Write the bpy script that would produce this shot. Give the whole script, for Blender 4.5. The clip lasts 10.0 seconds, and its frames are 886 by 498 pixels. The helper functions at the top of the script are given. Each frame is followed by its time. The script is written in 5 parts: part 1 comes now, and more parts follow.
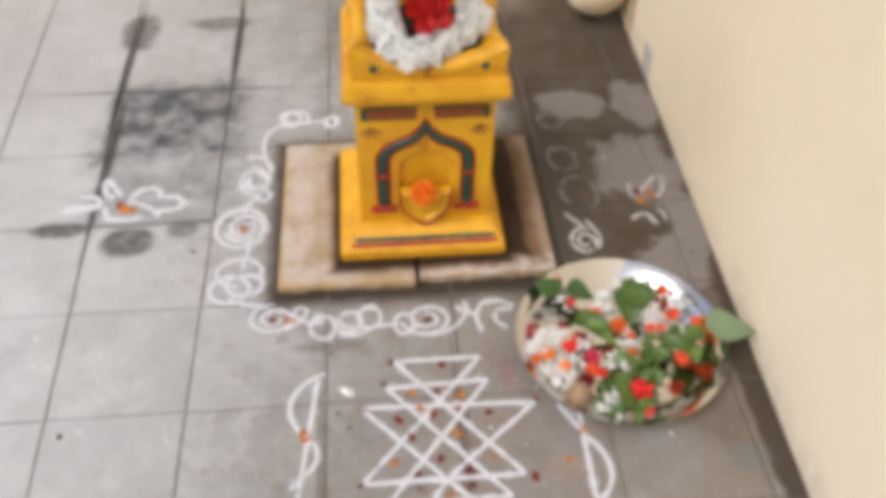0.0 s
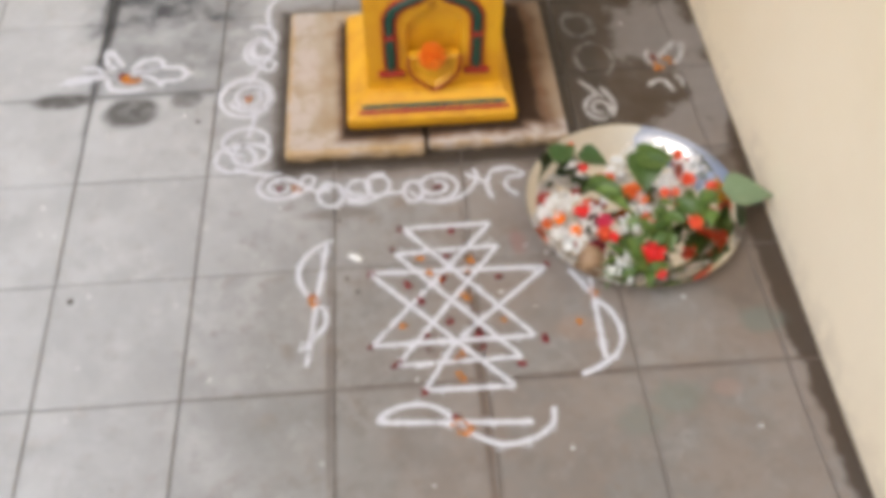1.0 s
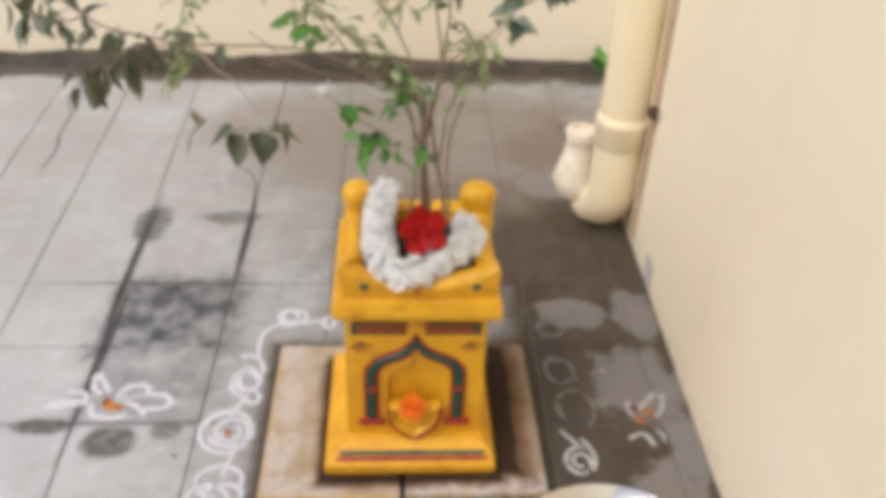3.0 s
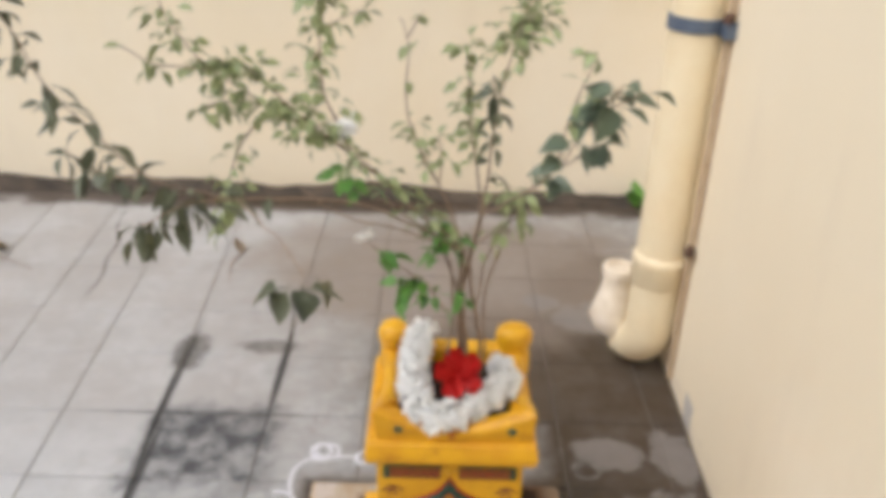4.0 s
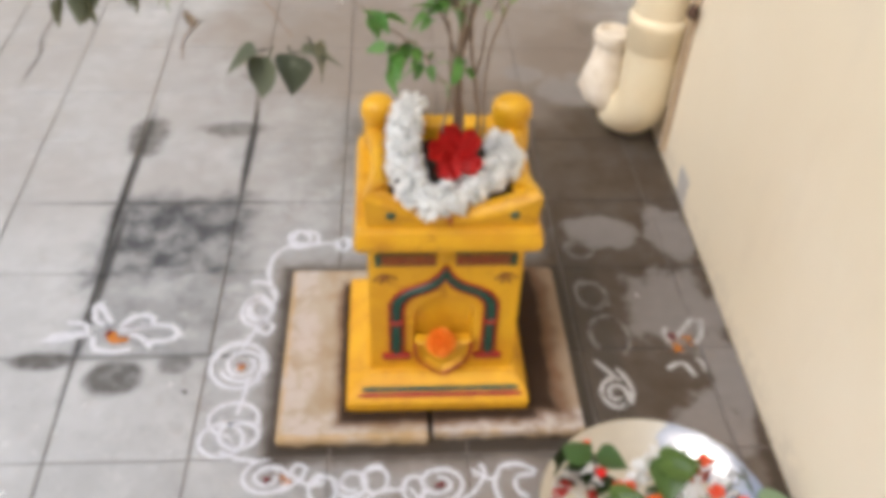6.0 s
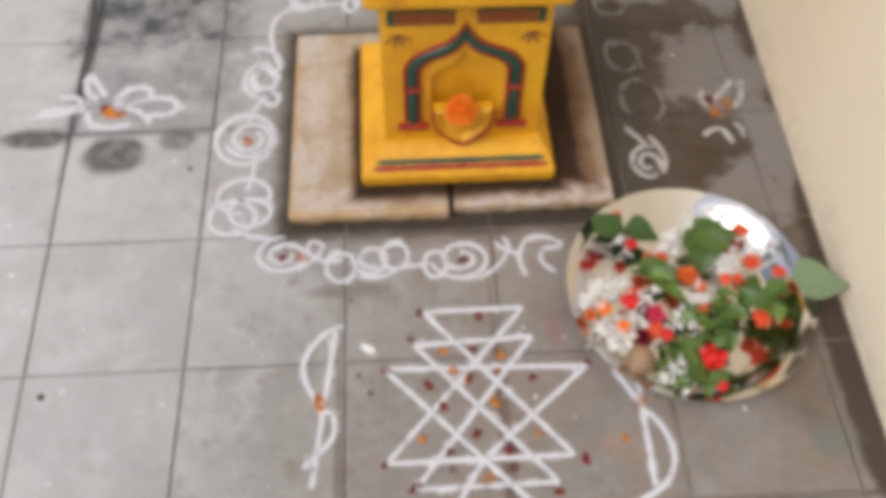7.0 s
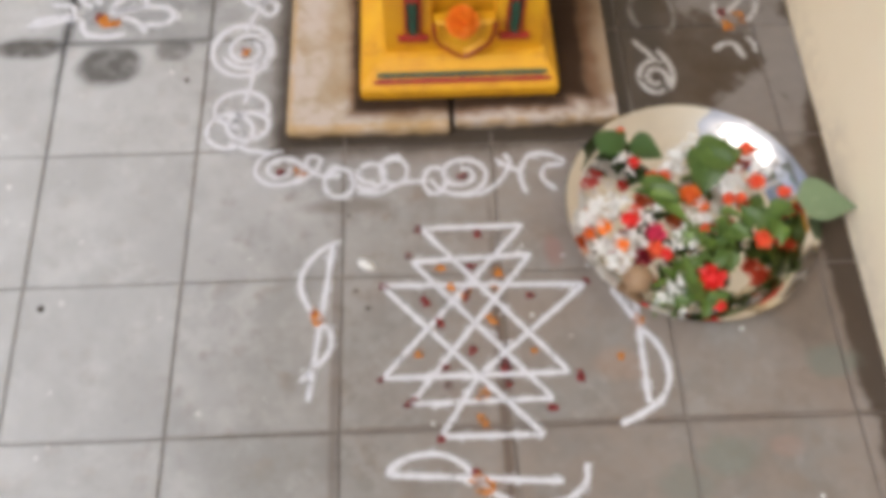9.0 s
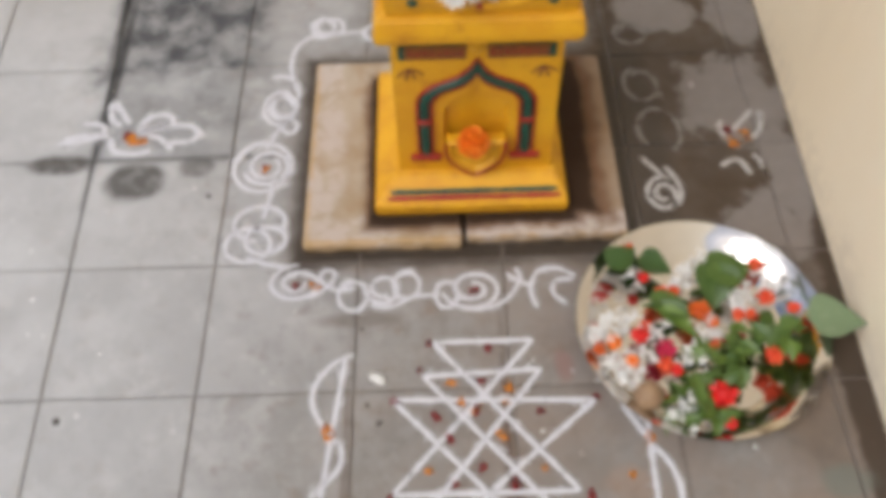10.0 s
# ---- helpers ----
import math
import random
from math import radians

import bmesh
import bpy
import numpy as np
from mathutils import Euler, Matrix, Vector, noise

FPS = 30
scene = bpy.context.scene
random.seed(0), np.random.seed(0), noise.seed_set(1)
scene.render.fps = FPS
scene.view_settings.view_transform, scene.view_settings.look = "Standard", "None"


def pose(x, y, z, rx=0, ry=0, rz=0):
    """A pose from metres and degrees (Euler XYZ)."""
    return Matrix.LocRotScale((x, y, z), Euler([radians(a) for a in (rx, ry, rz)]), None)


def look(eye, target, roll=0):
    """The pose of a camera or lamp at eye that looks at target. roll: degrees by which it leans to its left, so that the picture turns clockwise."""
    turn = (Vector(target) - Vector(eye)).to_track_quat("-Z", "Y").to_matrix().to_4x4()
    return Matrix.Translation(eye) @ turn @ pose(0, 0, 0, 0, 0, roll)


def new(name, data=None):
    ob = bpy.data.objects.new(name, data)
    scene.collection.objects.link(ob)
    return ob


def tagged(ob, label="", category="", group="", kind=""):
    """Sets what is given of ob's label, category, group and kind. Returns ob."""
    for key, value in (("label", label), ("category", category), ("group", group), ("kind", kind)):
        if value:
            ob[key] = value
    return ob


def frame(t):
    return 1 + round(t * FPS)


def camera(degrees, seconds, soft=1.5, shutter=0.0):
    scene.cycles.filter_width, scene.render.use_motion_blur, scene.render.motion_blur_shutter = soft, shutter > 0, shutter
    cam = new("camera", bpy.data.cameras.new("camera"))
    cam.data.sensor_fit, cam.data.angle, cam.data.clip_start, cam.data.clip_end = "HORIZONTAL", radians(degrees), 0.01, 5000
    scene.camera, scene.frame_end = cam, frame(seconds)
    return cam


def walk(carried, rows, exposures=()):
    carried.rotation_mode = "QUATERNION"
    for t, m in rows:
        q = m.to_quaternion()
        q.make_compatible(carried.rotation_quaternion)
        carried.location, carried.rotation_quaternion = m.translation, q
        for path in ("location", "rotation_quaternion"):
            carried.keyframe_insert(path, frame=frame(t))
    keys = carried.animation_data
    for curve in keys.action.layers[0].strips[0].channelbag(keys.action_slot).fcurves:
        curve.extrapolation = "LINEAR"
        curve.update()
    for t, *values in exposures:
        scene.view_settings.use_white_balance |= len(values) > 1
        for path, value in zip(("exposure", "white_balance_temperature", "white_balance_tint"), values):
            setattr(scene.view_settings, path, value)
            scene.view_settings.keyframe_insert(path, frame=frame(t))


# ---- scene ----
cam = camera(54.0, 10.0, soft=6.6)
PATH = [
    (0, (0.298, -0.741, 1.066), (0.441, 0.654, -0.36), 1.3),
    (0.3, (0.298, -0.745, 1.062), (0.414, 0.596, -0.417), 0.5),
    (0.5, (0.299, -0.751, 1.051), (0.405, 0.543, -0.47), 0.4),
    (1, (0.309, -0.768, 1.01), (0.399, 0.464, -0.563), -0.3),
    (1.3, (0.321, -0.753, 1.033), (0.399, 0.459, -0.556), -0.2),
    (1.5, (0.332, -0.738, 1.051), (0.401, 0.518, -0.504), -0.2),
    (1.7, (0.344, -0.727, 1.057), (0.397, 0.612, -0.427), 0.1),
    (2, (0.354, -0.716, 1.06), (0.496, 0.66, -0.384), 3.3),
    (2.3, (0.353, -0.704, 1.07), (0.49, 0.774, -0.271), 2.9),
    (2.5, (0.35, -0.695, 1.082), (0.479, 0.838, -0.196), 2.2),
    (2.8, (0.345, -0.685, 1.101), (0.453, 0.899, -0.115), 2.0),
    (3, (0.343, -0.683, 1.107), (0.453, 0.964, -0.022), 2.4),
    (3.2, (0.35, -0.703, 1.107), (0.432, 0.998, 0.059), 1.8),
    (4.3, (0.333, -0.666, 1.146), (0.33, 1.153, 0.315), 2.3),
    (4.5, (0.328, -0.669, 1.144), (0.3, 1.169, 0.357), 2.4),
    (4.7, (0.327, -0.669, 1.143), (0.284, 1.167, 0.35), 2.3),
    (5, (0.327, -0.669, 1.138), (0.286, 1.132, 0.269), 2.5),
    (5.3, (0.328, -0.65, 1.117), (0.253, 1.084, 0.123), 2.2),
    (5.5, (0.329, -0.625, 1.103), (0.283, 1.073, 0.047), 2.7),
    (5.8, (0.327, -0.586, 1.09), (0.396, 1.01, -0.113), 2.9),
    (6, (0.299, -0.562, 1.063), (0.421, 0.942, -0.25), 2.5),
    (6.2, (0.291, -0.539, 1.043), (0.437, 0.852, -0.387), 1.1),
    (7.3, (0.296, -0.5, 0.985), (0.368, 0.56, -0.71), 1.2),
    (7.5, (0.305, -0.499, 0.982), (0.38, 0.505, -0.746), 1.1),
    (7.6, (0.31, -0.499, 0.981), (0.39, 0.464, -0.77), 1.9),
    (7.8, (0.316, -0.499, 0.978), (0.44, 0.455, -0.775), 2.9),
    (8, (0.318, -0.499, 0.977), (0.424, 0.462, -0.774), 2.0),
    (8.5, (0.311, -0.496, 0.977), (0.387, 0.443, -0.787), 1.6),
    (9, (0.313, -0.497, 0.984), (0.355, 0.455, -0.775), 0.3),
    (9.3, (0.315, -0.497, 0.99), (0.346, 0.497, -0.746), -0.7),
    (9.5, (0.317, -0.497, 0.994), (0.338, 0.532, -0.72), -0.6),
    (10, (0.327, -0.486, 1.011), (0.326, 0.655, -0.631), -1.7),
]
walk(cam, [(t, look(eye, target, roll)) for t, eye, target, roll in PATH],
     ((0, -0.11, 6100, 10), (1, -0.16, 6080, 10), (1.5, -0.22, 6100, 10), (2, -0.16, 6120, 10), (2.5, -0.14, 6080, 10), (4.5, -0.27, 6020, 10), (5, -0.34, 5960, 10), (5.5, -0.27, 5880, 10), (5.9, -0.10, 5960, 10),
      (7.3, -0.26, 6120, 10), (8.5, -0.22, 6120, 10), (10, -0.34, 6120, 10)))


# ---- light ----
world = bpy.data.worlds.new("world")
scene.world = world
world.use_nodes = True
wn = world.node_tree
wn.nodes.clear()
sky = wn.nodes.new("ShaderNodeTexSky")
sky.sky_type, sky.sun_disc = "NISHITA", False
sky.sun_elevation, sky.sun_rotation = radians(50), radians(-130)
sky.dust_density = 4.0
soft_sky = wn.nodes.new("ShaderNodeHueSaturation")
soft_sky.inputs["Saturation"].default_value = 0.8
back = wn.nodes.new("ShaderNodeBackground")
back.inputs["Strength"].default_value = 0.175
world_out = wn.nodes.new("ShaderNodeOutputWorld")
wn.links.new(sky.outputs[0], soft_sky.inputs["Color"])
wn.links.new(soft_sky.outputs[0], back.inputs["Color"])
wn.links.new(back.outputs[0], world_out.inputs["Surface"])

sun_data = bpy.data.lights.new("sun", "SUN")
sun_data.energy, sun_data.angle, sun_data.color = 1.3, radians(35), (1.0, 0.98, 0.96)
sun = new("sun", sun_data)
sun.matrix_world = look((-1.55, -0.95, 3.0), (0.3, 0.4, 0.0))


# ---- materials ----
class Nodes:
    """A small builder of one node material."""

    def __init__(self, name, roughness=0.6, metallic=0.0):
        self.mat = bpy.data.materials.new(name)
        self.mat.use_nodes = True
        self.tree = self.mat.node_tree
        self.bsdf = self.tree.nodes["Principled BSDF"]
        self.bsdf.inputs["Roughness"].default_value = roughness
        self.bsdf.inputs["Metallic"].default_value = metallic
        self.place = self.make("ShaderNodeNewGeometry").outputs["Position"]

    def make(self, kind, **inputs):
        node = self.tree.nodes.new(kind)
        return node

    def put(self, socket, value):
        if isinstance(value, bpy.types.NodeSocket):
            self.tree.links.new(value, socket)
        else:
            socket.default_value = value

    def noise(self, scale, detail=4.0, rough=0.6, stretch=None):
        node = self.make("ShaderNodeTexNoise")
        where = self.place
        if stretch:
            mapping = self.make("ShaderNodeMapping")
            mapping.inputs["Scale"].default_value = stretch
            self.put(mapping.inputs["Vector"], where)
            where = mapping.outputs[0]
        self.put(node.inputs["Vector"], where)
        node.inputs["Scale"].default_value = scale
        node.inputs["Detail"].default_value = detail
        node.inputs["Roughness"].default_value = rough
        return node.outputs["Fac"]

    def math(self, op, a, b=0.0, clamp=False):
        node = self.make("ShaderNodeMath")
        node.operation, node.use_clamp = op, clamp
        self.put(node.inputs[0], a)
        self.put(node.inputs[1], b)
        return node.outputs[0]

    def ramp(self, value, low, high):
        """0 below low, 1 above high (or the other way round)."""
        node = self.make("ShaderNodeMapRange")
        node.interpolation_type = "SMOOTHSTEP"
        self.put(node.inputs["Value"], value)
        flip = low > high
        node.inputs["From Min"].default_value, node.inputs["From Max"].default_value = min(low, high), max(low, high)
        node.inputs["To Min"].default_value, node.inputs["To Max"].default_value = (1.0, 0.0) if flip else (0.0, 1.0)
        return node.outputs[0]

    def mix(self, fac, a, b):
        node = self.make("ShaderNodeMix")
        node.data_type = "RGBA"
        self.put(node.inputs[0], fac)
        self.put(node.inputs[6], a if isinstance(a, bpy.types.NodeSocket) else (*a, 1.0))
        self.put(node.inputs[7], b if isinstance(b, bpy.types.NodeSocket) else (*b, 1.0))
        return node.outputs[2]

    def island(self):
        return self.make("ShaderNodeNewGeometry").outputs["Random Per Island"]

    def random(self):
        return self.make("ShaderNodeObjectInfo").outputs["Random"]

    def axes(self):
        node = self.make("ShaderNodeSeparateXYZ")
        self.put(node.inputs[0], self.place)
        return node.outputs

    def blob(self, x, y, rx, ry, wobble=0.35, scale=14.0, soft=0.35):
        """A stain of uneven outline on the ground round (x, y): 1 inside, 0 outside."""
        axes = self.axes()
        dx = self.math("DIVIDE", self.math("SUBTRACT", axes[0], x), rx)
        dy = self.math("DIVIDE", self.math("SUBTRACT", axes[1], y), ry)
        far = self.math("SQRT", self.math("ADD", self.math("MULTIPLY", dx, dx), self.math("MULTIPLY", dy, dy)))
        far = self.math("ADD", far, self.math("MULTIPLY", self.math("SUBTRACT", self.noise(scale), 0.5), 2.5 * wobble))
        return self.ramp(far, 1.0 + soft * 0.5, 1.0 - soft * 0.5)

    def rect(self, x0, x1, y0, y1, soft=0.02, wobble=0.02, scale=18.0):
        """A stain with the outline of a rectangle, worn at its edge."""
        axes = self.axes()
        dx = self.math("SUBTRACT", self.math("ABSOLUTE", self.math("SUBTRACT", axes[0], (x0 + x1) / 2)), (x1 - x0) / 2)
        dy = self.math("SUBTRACT", self.math("ABSOLUTE", self.math("SUBTRACT", axes[1], (y0 + y1) / 2)), (y1 - y0) / 2)
        out = self.math("ADD", self.math("MAXIMUM", dx, dy), self.math("MULTIPLY", self.math("SUBTRACT", self.noise(scale, 5.0), 0.5), 2 * wobble))
        return self.ramp(out, soft, 0.0)

    def bump(self, height, strength=0.2, distance=0.002):
        node = self.make("ShaderNodeBump")
        node.inputs["Strength"].default_value = strength
        node.inputs["Distance"].default_value = distance
        self.put(node.inputs["Height"], height)
        self.put(self.bsdf.inputs["Normal"], node.outputs[0])

    def colour(self, value):
        self.put(self.bsdf.inputs["Base Color"], value if isinstance(value, bpy.types.NodeSocket) else (*value, 1.0))

    def rough(self, value):
        self.put(self.bsdf.inputs["Roughness"], value)


def plain(name, a, b, roughness=0.6, scale=30.0, metallic=0.0, bump=0.15, fine=220.0):
    """A surface that drifts between two colours, with fine grain in its relief."""
    n = Nodes(name, roughness, metallic)
    fac = n.math("ADD", n.math("MULTIPLY", n.noise(scale), 0.7), n.math("MULTIPLY", n.noise(fine, 2.0), 0.3))
    n.colour(n.mix(n.ramp(fac, 0.3, 0.7), a, b))
    n.bump(n.noise(fine, 3.0), bump)
    return n.mat


def foliage(name, a, b, c, roughness=0.45):
    """Leaves: each island or object takes its own green, with paler blotches."""
    n = Nodes(name, roughness)
    own = n.math("FRACT", n.math("ADD", n.island(), n.random()))
    col = n.mix(own, a, b)
    col = n.mix(n.ramp(n.noise(120.0), 0.55, 0.75), col, c)
    n.colour(col)
    n.bump(n.noise(350.0, 2.0), 0.2, 0.001)
    n.bsdf.inputs["Transmission Weight"].default_value = 0.0
    n.bsdf.inputs["Subsurface Weight"].default_value = 0.0
    return n.mat


def petals(name, a, b, roughness=0.6, through_light=0.0):
    """Petals; thin white ones pass light on from one into the next."""
    n = Nodes(name, roughness)
    n.colour(n.mix(n.math("FRACT", n.math("ADD", n.island(), n.random())), a, b))
    n.bump(n.noise(500.0, 2.0), 0.15, 0.001)
    if through_light:
        # thin petals pass some of the light through
        thin = n.make("ShaderNodeBsdfTranslucent")
        thin.inputs["Color"].default_value = (*b, 1.0)
        both = n.make("ShaderNodeMixShader")
        both.inputs[0].default_value = through_light
        n.tree.links.new(n.bsdf.outputs[0], both.inputs[1])
        n.tree.links.new(thin.outputs[0], both.inputs[2])
        n.tree.links.new(both.outputs[0], n.tree.nodes["Material Output"].inputs["Surface"])
    return n.mat


def floor_stone(name):
    """Worn grey cement tiles: stained, blackened by soot in places, damp and brown along the wall."""
    n = Nodes(name, 0.5)
    axes = n.axes()
    own = n.random()
    base = n.mix(own, (0.25, 0.246, 0.238), (0.325, 0.321, 0.313))
    base = n.mix(n.ramp(n.noise(7.0, 6.0), 0.42, 0.68), base, (0.40, 0.398, 0.392))
    base = n.mix(n.math("MULTIPLY", n.ramp(n.noise(11.0, 8.0, 0.75), 0.47, 0.60), 0.42), base, (0.175, 0.165, 0.153))
    base = n.mix(n.math("MULTIPLY", n.ramp(n.noise(15.0, 8.0, 0.8), 0.52, 0.60), 0.55), base, (0.43, 0.425, 0.415))
    base = n.mix(n.math("MULTIPLY", n.ramp(n.noise(27.0, 4.0), 0.58, 0.68), 0.45), base, (0.24, 0.17, 0.12))
    base = n.mix(n.math("MULTIPLY", n.ramp(n.noise(26.0, 7.0, 0.7), 0.50, 0.68), 0.65), base, (0.18, 0.165, 0.148))
    base = n.mix(n.math("MULTIPLY", n.ramp(n.noise(90.0, 4.0), 0.6, 0.75), 0.35), base, (0.5, 0.49, 0.47))
    # pale dry floor away from the wall, with the brighter light there painted in
    west = n.ramp(n.math("ADD", axes[0], n.math("MULTIPLY", n.noise(5.0), 0.4)), 0.55, -0.10)
    base = n.mix(n.math("MULTIPLY", west, n.math("ADD", 0.25, n.math("MULTIPLY", n.noise(9.0, 6.0), 0.65))), base, (0.585, 0.597, 0.608))
    stained = n.math("MULTIPLY", n.ramp(axes[1], 0.55, 0.95), n.ramp(n.noise(4.5, 7.0, 0.7), 0.30, 0.62))
    base = n.mix(n.math("MULTIPLY", stained, 0.55), base, (0.30, 0.268, 0.24))
    # brown damp along the wall, beyond the shrine, and at the foot of the far wall
    brown = (0.062, 0.043, 0.027)
    wet = n.blob(0.78, 0.75, 0.24, 0.85, 0.35, 6.0, 0.4)
    wet = n.math("MAXIMUM", wet, n.blob(0.62, 1.0, 0.36, 0.28, 0.3, 7.0, 0.5))
    base = n.mix(n.math("MULTIPLY", wet, n.math("ADD", 0.72, n.math("MULTIPLY", n.noise(9.0, 6.0, 0.7), 0.45))), base, brown)
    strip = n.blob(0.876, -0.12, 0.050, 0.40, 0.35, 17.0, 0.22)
    warm = n.blob(0.42, 1.45, 0.55, 0.33, 0.4, 5.0, 0.6)
    base = n.mix(n.math("MULTIPLY", warm, 0.75), base, (0.24, 0.195, 0.16))
    foot = n.ramp(n.math("ADD", axes[1], n.math("MULTIPLY", n.noise(6.0, 4.0), 0.26)), 1.95, 2.02)
    base = n.mix(n.math("MULTIPLY", foot, 0.9), base, (0.07, 0.05, 0.035))
    grey = n.blob(0.55, -0.2, 0.45, 0.35, 0.3, 5.0, 0.9)
    base = n.mix(n.math("MULTIPLY", grey, 0.45), base, (0.168, 0.148, 0.125))
    # dry islands left in the damp
    dry = n.blob(0.70, 0.70, 0.075, 0.045, 0.75, 17.0, 0.25)
    for x, y, rx, ry in ((0.835, 0.70, 0.045, 0.085), (0.795, 0.495, 0.085, 0.095), (0.75, 1.23, 0.10, 0.07), (0.63, 1.30, 0.05, 0.04),
                         (0.80, 0.24, 0.06, 0.06), (0.845, 0.33, 0.030, 0.14)):
        dry = n.math("MAXIMUM", dry, n.blob(x, y, rx, ry, 0.75, 17.0, 0.3))
    base = n.mix(n.math("MULTIPLY", dry, n.math("ADD", 0.45, n.math("MULTIPLY", n.noise(40.0, 7.0, 0.75), 0.6))), base, (0.235, 0.215, 0.20))
    east = n.math("MULTIPLY", n.ramp(n.math("ADD", axes[0], n.math("MULTIPLY", n.noise(4.0, 5.0), 0.5)), 0.28, 0.75), n.math("MULTIPLY", n.ramp(axes[1], 0.3, 0.15), n.ramp(n.noise(7.0, 7.0, 0.7), 0.3, 0.65)))
    base = n.mix(n.math("MULTIPLY", east, 0.7), base, (0.215, 0.165, 0.128))
    mould = n.math("MAXIMUM", n.blob(-0.02, 1.95, 0.58, 0.115, 0.45, 6.0, 0.5), n.math("MULTIPLY", n.blob(0.55, 1.93, 0.4, 0.07, 0.45, 7.0, 0.6), 0.7))
    base = n.mix(n.math("MULTIPLY", mould, 0.9), base, (0.065, 0.045, 0.030))
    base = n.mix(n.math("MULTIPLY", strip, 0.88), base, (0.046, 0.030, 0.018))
    # soot and moss
    soot = n.math("MAXIMUM", n.rect(-0.195, -0.01, 0.62, 0.79, 0.07, 0.07, 16.0), n.math("MULTIPLY", n.rect(-0.2, 0.01, 0.42, 0.60, 0.05, 0.05, 14.0), 0.45))
    soot = n.math("MULTIPLY", soot, n.math("ADD", 0.25, n.math("MULTIPLY", n.ramp(n.noise(13.0, 9.0, 0.75), 0.30, 0.70), 0.95)))
    base = n.mix(soot, base, (0.066, 0.069, 0.076))
    seam = n.math("MAXIMUM", n.math("MAXIMUM", n.blob(-0.206, 0.56, 0.009, 0.20, 0.35, 26.0, 0.9), n.blob(-0.221, 0.88, 0.009, 0.24, 0.35, 26.0, 0.9)), n.blob(0.006, 0.97, 0.009, 0.15, 0.35, 26.0, 0.9))
    seam = n.math("MAXIMUM", seam, n.math("MULTIPLY", n.blob(-0.12, 0.80, 0.24, 0.007, 0.35, 26.0, 0.9), 0.6))
    seam = n.math("MAXIMUM", seam, n.math("MULTIPLY", n.blob(-0.13, 0.40, 0.26, 0.006, 0.35, 26.0, 0.9), 0.5))
    rust = n.math("MAXIMUM", n.blob(0.4, -0.16, 0.006, 0.24, 0.3, 26.0, 0.9), n.math("MULTIPLY", n.blob(0.2, -0.15, 0.005, 0.2, 0.3, 26.0, 0.9), 0.6))
    rust = n.math("MAXIMUM", rust, n.math("MULTIPLY", n.blob(0.5, -0.2, 0.4, 0.005, 0.3, 26.0, 0.9), 0.6))
    base = n.mix(n.math("MULTIPLY", rust, 0.75), base, (0.10, 0.065, 0.045))
    base = n.mix(n.math("MULTIPLY", seam, 0.85), base, (0.03, 0.03, 0.03))
    oil = n.blob(-0.136, 0.356, 0.045, 0.036, 0.2, 22.0, 0.5)
    oil = n.math("MAXIMUM", oil, n.blob(-0.256, 0.394, 0.048, 0.020, 0.25, 24.0, 0.6))
    oil = n.math("MAXIMUM", oil, n.math("MULTIPLY", n.blob(-0.046, 0.382, 0.026, 0.020, 0.25, 30.0, 0.5), 0.7))
    oil = n.math("MAXIMUM", oil, n.math("MULTIPLY", n.blob(-0.215, 1.03, 0.04, 0.075, 0.5, 24.0, 0.6), 0.9))
    oil = n.math("MAXIMUM", oil, n.math("MULTIPLY", n.blob(-0.03, 1.06, 0.07, 0.03, 0.5, 24.0, 0.6), 0.75))
    oil = n.math("MULTIPLY", oil, n.math("ADD", 0.65, n.math("MULTIPLY", n.ramp(n.noise(34.0, 8.0, 0.75), 0.35, 0.62), 0.45)), True)
    base = n.mix(n.math("MULTIPLY", oil, 0.85), base, (0.05, 0.045, 0.038))
    # ring of dirt round the slabs, with their contact shade in the colour
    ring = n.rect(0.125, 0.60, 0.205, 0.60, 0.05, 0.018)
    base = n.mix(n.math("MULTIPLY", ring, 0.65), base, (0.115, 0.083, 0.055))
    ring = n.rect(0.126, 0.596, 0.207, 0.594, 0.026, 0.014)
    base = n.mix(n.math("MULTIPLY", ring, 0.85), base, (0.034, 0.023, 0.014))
    runnel = n.blob(0.63, 0.40, 0.045, 0.26, 0.3, 12.0, 0.6)
    base = n.mix(n.math("MULTIPLY", runnel, 0.7), base, (0.06, 0.05, 0.04))
    for x, y, rx, ry, much, tint in ((0.215, 0.105, 0.055, 0.012, 0.5, (0.13, 0.10, 0.075)), (0.655, -0.245, 0.035, 0.022, 0.5, (0.15, 0.18, 0.15)), (0.60, -0.275, 0.03, 0.02, 0.4, (0.15, 0.18, 0.155)),
                                    (0.80, -0.135, 0.03, 0.02, 0.5, (0.14, 0.17, 0.14)), (0.72, -0.235, 0.02, 0.012, 0.4, (0.30, 0.20, 0.16)), (0.478, 0.030, 0.012, 0.024, 0.6, (0.27, 0.15, 0.13)), (0.545, -0.13, 0.03, 0.02, 0.35, (0.34, 0.22, 0.15))):
        base = n.mix(n.math("MULTIPLY", n.blob(x, y, rx, ry, 0.5, 26.0, 0.8), much), base, tint)
    specks = n.ramp(n.noise(150.0, 1.0), 0.73, 0.78)
    base = n.mix(n.math("MULTIPLY", specks, 0.5), base, (0.12, 0.08, 0.06))
    n.colour(base)
    n.rough(n.math("SUBTRACT", n.math("ADD", 0.42, n.math("MULTIPLY", n.noise(18.0), 0.3)), n.math("MULTIPLY", wet, 0.14)))
    n.bump(n.math("ADD", n.noise(160.0, 4.0), n.math("MULTIPLY", n.noise(22.0), 1.5)), 0.22, 0.0012)
